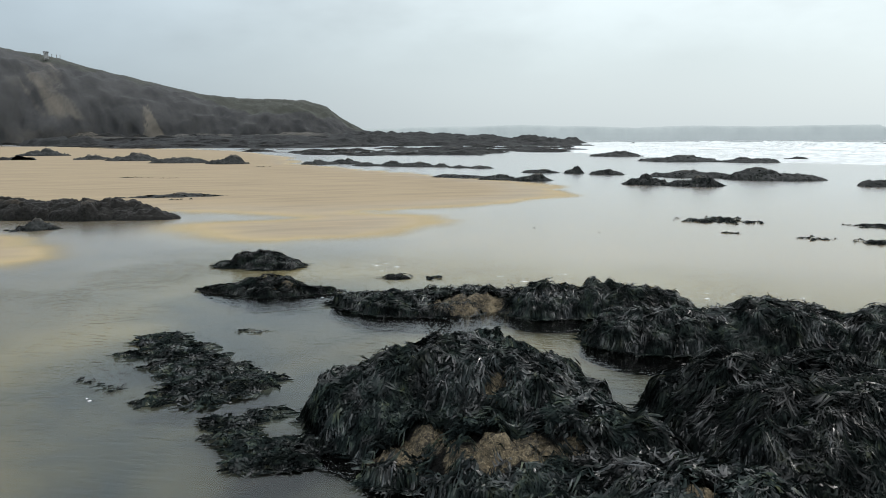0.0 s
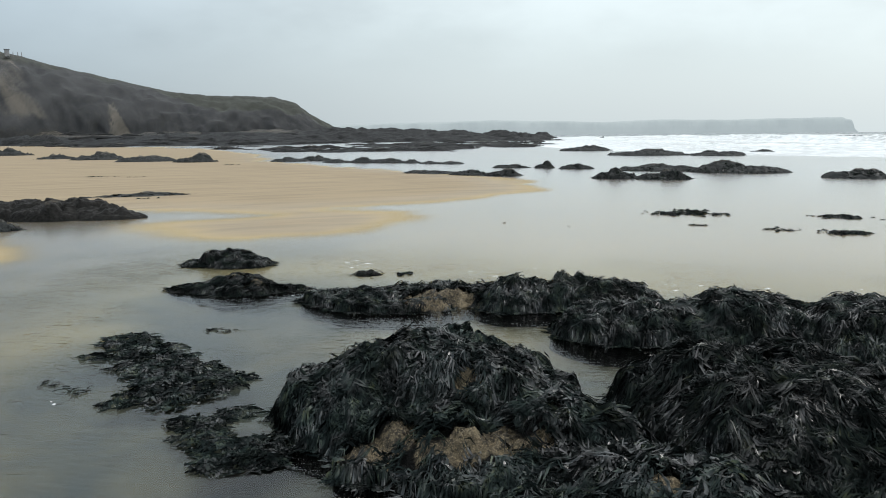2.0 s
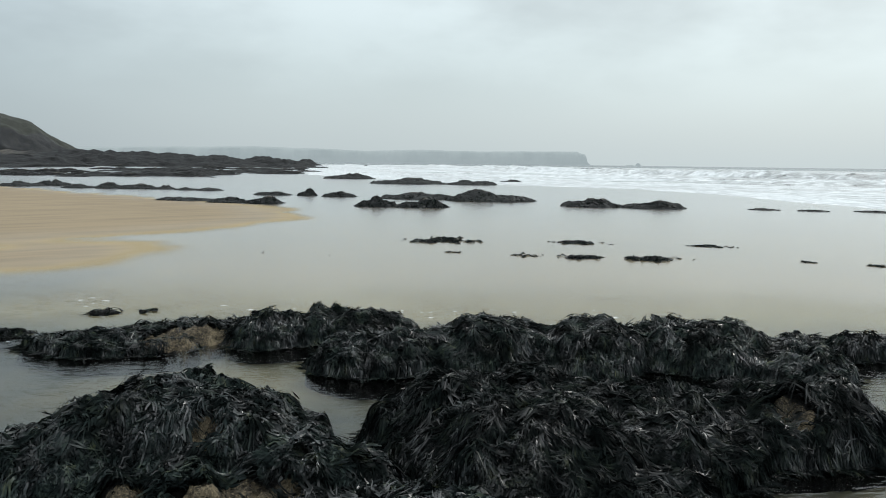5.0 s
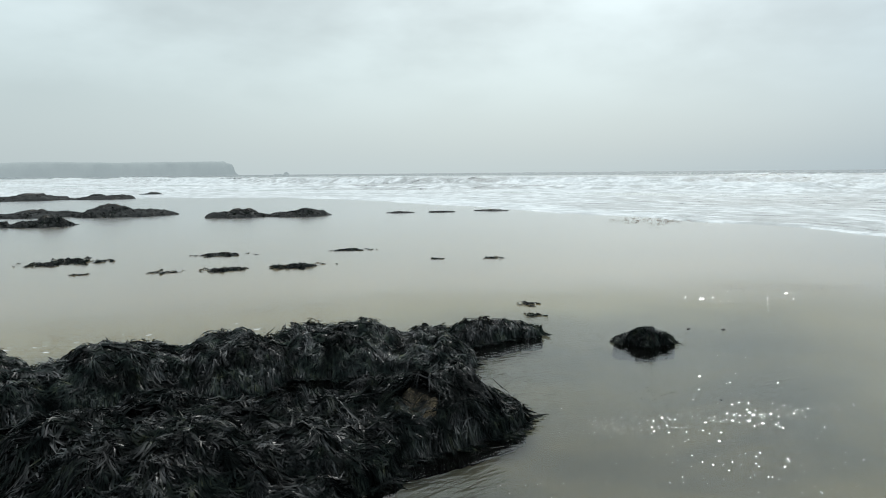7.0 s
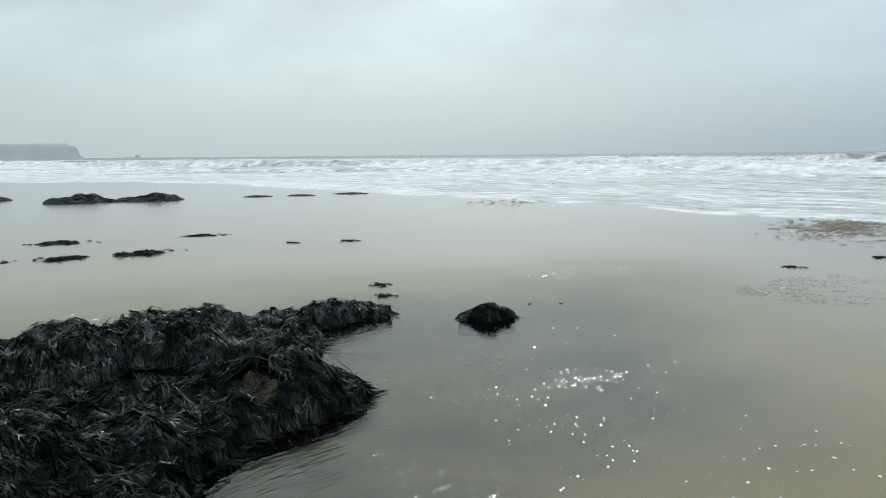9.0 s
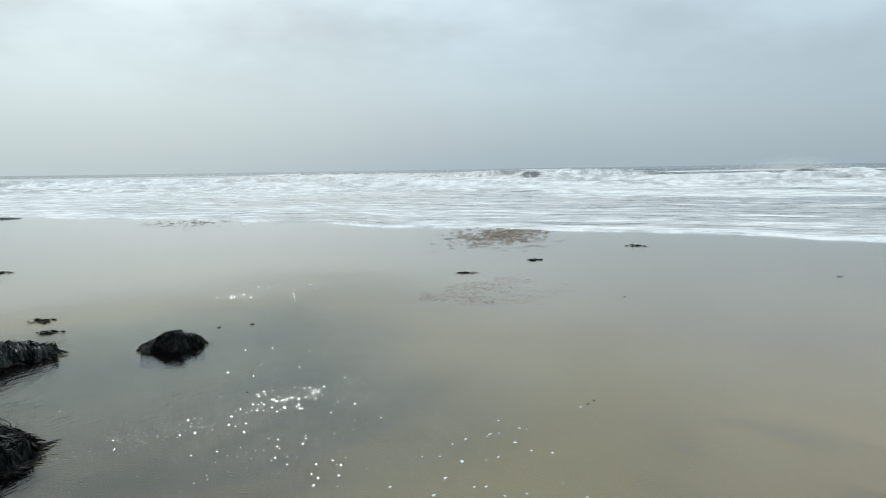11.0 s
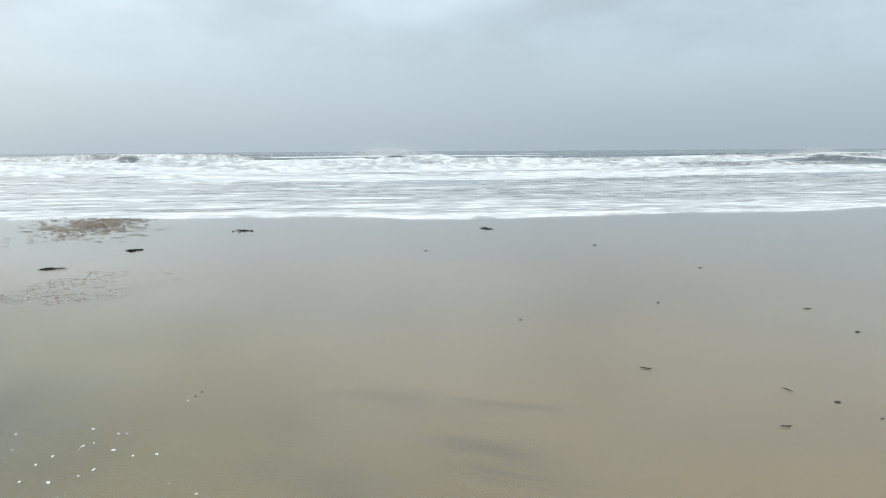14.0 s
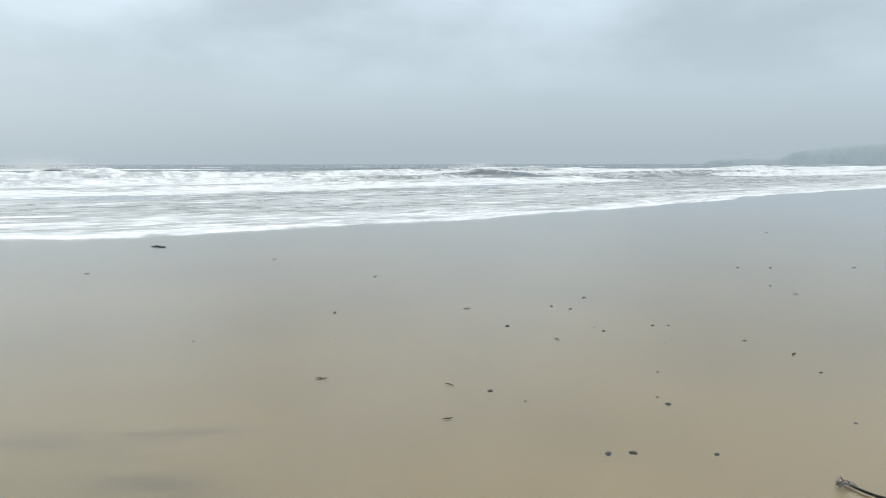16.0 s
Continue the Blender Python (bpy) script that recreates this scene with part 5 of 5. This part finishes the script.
rng = np.random.default_rng(5)
spots = []
for cx, cy, sx, sy, turn, n in ((4.35, 2.75, 0.30, 0.10, 145, 45), (4.8, 2.45, 0.40, 0.12, 145, 70), (5.35, 2.1, 0.45, 0.12, 145, 60), (4.5, 1.6, 0.5, 0.25, 140, 36),
                                (4.2, 1.25, 0.5, 0.3, 140, 26), (5.6, 1.55, 0.4, 0.2, 140, 14), (4.0, 2.0, 0.3, 0.3, 0, 20), (6.2, 2.6, 0.5, 0.3, 140, 12),
                                (9.1, 1.7, 0.25, 0.2, 140, 30), (9.7, 1.75, 0.3, 0.2, 140, 16), (9.6, 4.3, 0.5, 0.2, 125, 26), (10.4, 3.9, 0.4, 0.12, 125, 16), (17.2, 2.4, 0.6, 0.3, 90, 20)):
    for _ in range(int(2.1 * n)):
        a, b, t = rng.normal(0, sx), rng.normal(0, sy), radians(turn)
        x, y = cx + a * math.cos(t) - b * math.sin(t), cy + a * math.sin(t) + b * math.cos(t)
        r = rng.uniform(0.0013, 0.0032) * (1.6 if rng.uniform() < 0.08 else 1.0)
        spots.append((x, y, r * max(1.0, math.hypot(x, y) / 5.5)))


def wavelets(spots, seed):
    """Small tilted crests: a faceted top that slopes away from the sun, with sides down to the water."""
    rng = np.random.default_rng(seed)
    verts, faces = [], []
    for x, y, r in spots:
        lean, way = radians(rng.normal(11.0, 4.0)), radians(SUN_AZ + 180 + rng.normal(0, 14))
        first = len(verts)
        base = 0.002 + r * abs(math.tan(lean))
        ring = [math.tau * j / 8 for j in range(8)]
        for a in ring:
            px, py = 1.1 * r * math.cos(a) * math.cos(way) + r * math.sin(a) * math.sin(way), -1.1 * r * math.cos(a) * math.sin(way) + r * math.sin(a) * math.cos(way)
            verts.append((x + px, y + py, base - (px * math.sin(way) + py * math.cos(way)) * math.tan(lean)))
        for a in range(8):
            vx, vy, _ = verts[first + a]
            verts.append((x + 1.25 * (vx - x), y + 1.25 * (vy - y), -0.002))
        faces.append(tuple(first + j for j in range(7, -1, -1)))
        for j in range(8):
            n = (j + 1) % 8
            faces.append((first + j, first + n, first + 8 + n, first + 8 + j))
    me = bpy.data.meshes.new("wavelets")
    me.from_pydata(verts, [], faces)
    me.materials.append(wavelet_material())
    tagged(new("wavelets", me), "little wind ripples catching the sun on the pool", "ripples", kind="stuff")


wavelets(spots, 3)

flecks = []
for x, y, s, n in ((4.85, 0.5, 0.35, 8), (4.45, 0.45, 0.4, 10), (4.0, 0.6, 0.35, 9), (4.7, 0.9, 0.5, 8), (3.9, 1.1, 0.4, 9), (-1.0, 9.7, 0.16, 5), (-0.8, 9.35, 0.2, 2), (0.9, 8.5, 0.4, 3), (2.6, 7.9, 0.4, 4),
                   (3.6, 7.35, 0.5, 4), (2.9, 8.05, 0.3, 3), (1.0, 8.9, 0.3, 2), (9.36, 5.48, 0.3, 3), (-2.2, 4.5, 0.1, 2), (-1.2, 7.6, 0.2, 3), (4.2, 6.9, 0.4, 5)):
    for _ in range(n):
        r = rng.uniform(0.012, 0.045) * (0.6 if y > 5 else 0.38)
        flecks.append((x + rng.normal(0, s), y + rng.normal(0, 0.5 * s), r * (1.5 if y > 5 else 1.0), 0.6 * r, rng.uniform(-0.5, 0.5)))
blob_field("froth", flecks, FOAM, "small white flecks of sea froth on still water", "froth", "stuff", 8, 2, 9, 0.10, 0.3, 0.001)

SHELLS.node_tree.nodes["Principled BSDF"].inputs["Specular IOR Level"].default_value = 0.15
GRAVEL_AREA = [(9.4, 2.2), (10.6, 2.0), (11.5, 1.3), (11.0, 0.2), (9.6, 0.05), (8.9, 0.5), (8.9, 1.4)]
stones_at = []
while len(stones_at) < 800:
    x, y = rng.uniform(8.8, 11.6), rng.uniform(0, 2.3)
    d = inside(GRAVEL_AREA, np.array([x]), np.array([y]))[0]
    if d > 0 and rng.uniform() < 0.35 + 0.65 * smooth(0.5, 2.0, y) and fbm(np.array([x * 1.8]), np.array([y * 1.8]), 44, 3)[0] > 0.25 - 0.5 * min(d, 0.6):
        r = rng.uniform(0.007, 0.024)
        stones_at.append((x, y, r, r * rng.uniform(0.6, 1.0), rng.uniform(0, 3)))
blob_field("gravel", stones_at, SHELLS, "scatter of wet brown gravel and shell bits", "gravel", "stuff", 11, 3, 7, 0.14, 0.15, 0.0)
stones_at = []
for _ in range(320):
    t = rng.uniform() ** 1.3
    x, y = 10.4 + 1.5 * t + rng.normal(0, 0.22), 4.95 - 1.85 * t + rng.normal(0, 0.24)
    r = rng.uniform(0.006, 0.02)
    stones_at.append((x, y, r, 0.7 * r, rng.uniform(0, 3)))
blob_field("gravel", stones_at, SHELLS, "thin streak of wet gravel left by the tide", "gravel", "stuff", 12, 3, 7, 0.14, 0.15, 0.0)


# brown shingle thrown up in streaks where the backwash meets the surf
BROWN = plain("brown_shingle", (0.21, 0.172, 0.125), 0.6, 0.7, 6.0, 1.0)
BROWN.node_tree.nodes["Principled BSDF"].inputs["Specular IOR Level"].default_value = 0.1
streaks = []
for cx, cy, sx, sy, n, big in ((19.3, 1.9, 1.2, 0.5, 380, 0.36), (17.9, 2.1, 0.9, 0.6, 190, 0.32), (16.4, 2.3, 0.9, 0.5, 80, 0.26), (22.8, 12.6, 0.6, 0.8, 80, 0.35), (21.4, 12.2, 0.6, 0.9, 50, 0.3)):
    for _ in range(n):
        x, y = cx + rng.normal(0, sx), cy + rng.normal(0, sy)
        r = big * rng.uniform(0.05, 0.2)
        streaks.append((x, y, 0.45 * r, r * rng.uniform(0.6, 2.4), rng.normal(0.1, 0.25)))
blob_field("shingle", streaks, BROWN, "streaks of brown shingle washed up at the edge of the surf", "shingle", "stuff", 21, 3, 9, 0.2, 0.3, 0.012)


# ---------------------------------------------------------------- details
for k, (x, y, cm) in enumerate([(-3.69, 20.36, 12), (-5.49, 21.16, 10), (1.19, 20.97, 11), (1.28, 24.27, 12), (-2.16, 23.47, 8), (1.68, 13.8, 6), (2.68, 13.12, 8), (4.91, 13.05, 14)]):
    s = cm / 200
    weed_mat([(x, y, 0.8 * s, 0.6 * s)], 1300 + 3 * k, 40, "small dark scrap of wrack lying on damp sand", 0.02, 0.0, "seaweed_scrap", blades=40, fan=0.006,
             length=(0.6 * s, 1.5 * s), width=(0.08 * s, 0.16 * s), lift=0.02, wild=1.5)
for k, (x, y, w) in enumerate([(-6.86, 19.79, 0.7), (-12.58, 31.24, 1.4), (-11.04, 30.8, 0.9), (-10.2, 43.5, 1.0)]):
    weed_mat([(x - 0.3 * w, y, 0.2 * w, 0.12 * w), (x, y, 0.25 * w, 0.12 * w), (x + 0.35 * w, y + 0.1, 0.15 * w, 0.1 * w)], 1340 + 5 * k, 220,
             "flat tangle of dark wrack stranded on the sand bar", 0.06, 0.0, length=(0.06, 0.14), width=(0.006, 0.014), lift=0.03, wild=1.2)
weed_mat([(-1.56, 6.23, 0.14, 0.06)], 1370, 50, "few thin strands of wrack afloat", 0.01, 0.0, "seaweed_scrap", length=(0.03, 0.08), width=(0.002, 0.005), lift=0.008, wild=1.0)
weed_mat([(-2.25, 4.75, 0.16, 0.07), (-2.45, 4.9, 0.12, 0.05)], 1380, 90, "few loose bits of wrack afloat", 0.01, 0.05, "seaweed_scrap", length=(0.03, 0.08), width=(0.002, 0.006), lift=0.008, wild=1.0)


def kelp_stalk():
    """A torn stalk of oarweed on the sand: bent tube and a tattered blade."""
    bm = bmesh.new()
    rings = []
    for k in range(12):
        s = k / 11
        c = Vector((0.34 * s, 0.05 * math.sin(s * 3.2), 0.012))
        r = 0.011 * (1 - 0.45 * s)
        rings.append([bm.verts.new(c + Vector((0, r * math.cos(a), r * math.sin(a)))) for a in (j * math.tau / 8 for j in range(8))])
    for a, b in zip(rings, rings[1:]):
        for j in range(8):
            bm.faces.new((a[j], a[(j + 1) % 8], b[(j + 1) % 8], b[j]))
    bm.faces.new(rings[0][::-1])
    bm.faces.new(rings[-1])
    me = bpy.data.meshes.new("stalk")
    bm.to_mesh(me)
    bm.free()
    me.materials.append(WEED)
    ob = new("kelp_stalk")
    ob.location, ob.rotation_euler = (1.49, -3.97, 0.0), (0, 0, radians(6))
    tagged(ob, "torn dark kelp stalk with a tattered frond on wet sand", "seaweed", "loose seaweed")
    part("stalk", me, ob)
    for k in range(4):
        o = new("frond", BLADES[k])
        o.parent = ob
        o.location, o.rotation_euler, o.scale = (0.31, 0.006 * (k - 1.5), 0.012), (0, 0, 0.3 * (k - 1.5)), (0.42, 0.6, 1)


kelp_stalk()


def hut():
    """The small square lookout on the crest of the headland."""
    az = radians(-26.95)
    d = 322.0
    x, y, z = d * math.sin(az), d * math.cos(az), 1.6 + d * math.tan(radians(5.34))
    ob = new("lookout_hut")
    ob.location, ob.rotation_euler = (x, y, z - 0.8), (0, 0, -az)
    tagged(ob, "tiny pale lookout hut on the headland's crest", "hut")

    def block(name, w, dep, h, zb, mat, label=""):
        bm = bmesh.new()
        bmesh.ops.create_cube(bm, size=1)
        bmesh.ops.scale(bm, vec=(w, dep, h), verts=bm.verts)
        bmesh.ops.translate(bm, vec=(0, 0, zb + h / 2), verts=bm.verts)
        bmesh.ops.bevel(bm, geom=bm.edges[:], offset=0.06, segments=1, affect="EDGES")
        me = bpy.data.meshes.new(name)
        bm.to_mesh(me)
        bm.free()
        me.materials.append(mat)
        return part(name, me, ob, label)

    block("wall", 1.6, 1.6, 2.4, 0, plain("grey_plaster", (0.30, 0.30, 0.29), 0.8, 0.3, 3))
    block("roof", 1.9, 1.9, 0.22, 2.4, plain("slate_roof", (0.12, 0.12, 0.125), 0.7, 0.3, 3))
    for dx in (-1.9, 1.9, 3.4, 4.6):
        o = block("post", 0.18, 0.18, 1.8, 0.0, plain("weathered_post", (0.16, 0.14, 0.12), 0.8))
        o.location.x = dx


hut()


def spray(cx, cy, wide, high, count, seed):
    """Wind-blown spume over a breaking crest, as many fine drops."""
    rng = np.random.default_rng(seed)
    a = rng.normal(0, 0.4, count) * wide
    hgt = np.abs(rng.normal(0, 0.45, count)) * high * np.exp(-((a / wide) ** 2))
    base = np.stack([cx + rng.normal(0, 1.5, count), cy + a, 0.9 + hgt], -1)
    r = rng.uniform(0.009, 0.022, count)
    tetra = np.array([(1, 1, 1), (1, -1, -1), (-1, 1, -1), (-1, -1, 1)]) * 0.7
    v = (base[:, None] + tetra[None] * r[:, None, None]).reshape(-1, 3)
    f = np.array([(0, 1, 2), (0, 3, 1), (0, 2, 3), (1, 3, 2)])
    ff = (np.arange(count)[:, None, None] * 4 + f[None]).reshape(-1, 3)
    tagged(new("spray", mesh_of("spray", v, ff, FOAM, True)), "fine white spray blown off a breaking wave", "spray", kind="stuff")


spray(102, -25, 7, 1.7, 15000, 71)
spray(68, -65, 4, 0.9, 5000, 73)
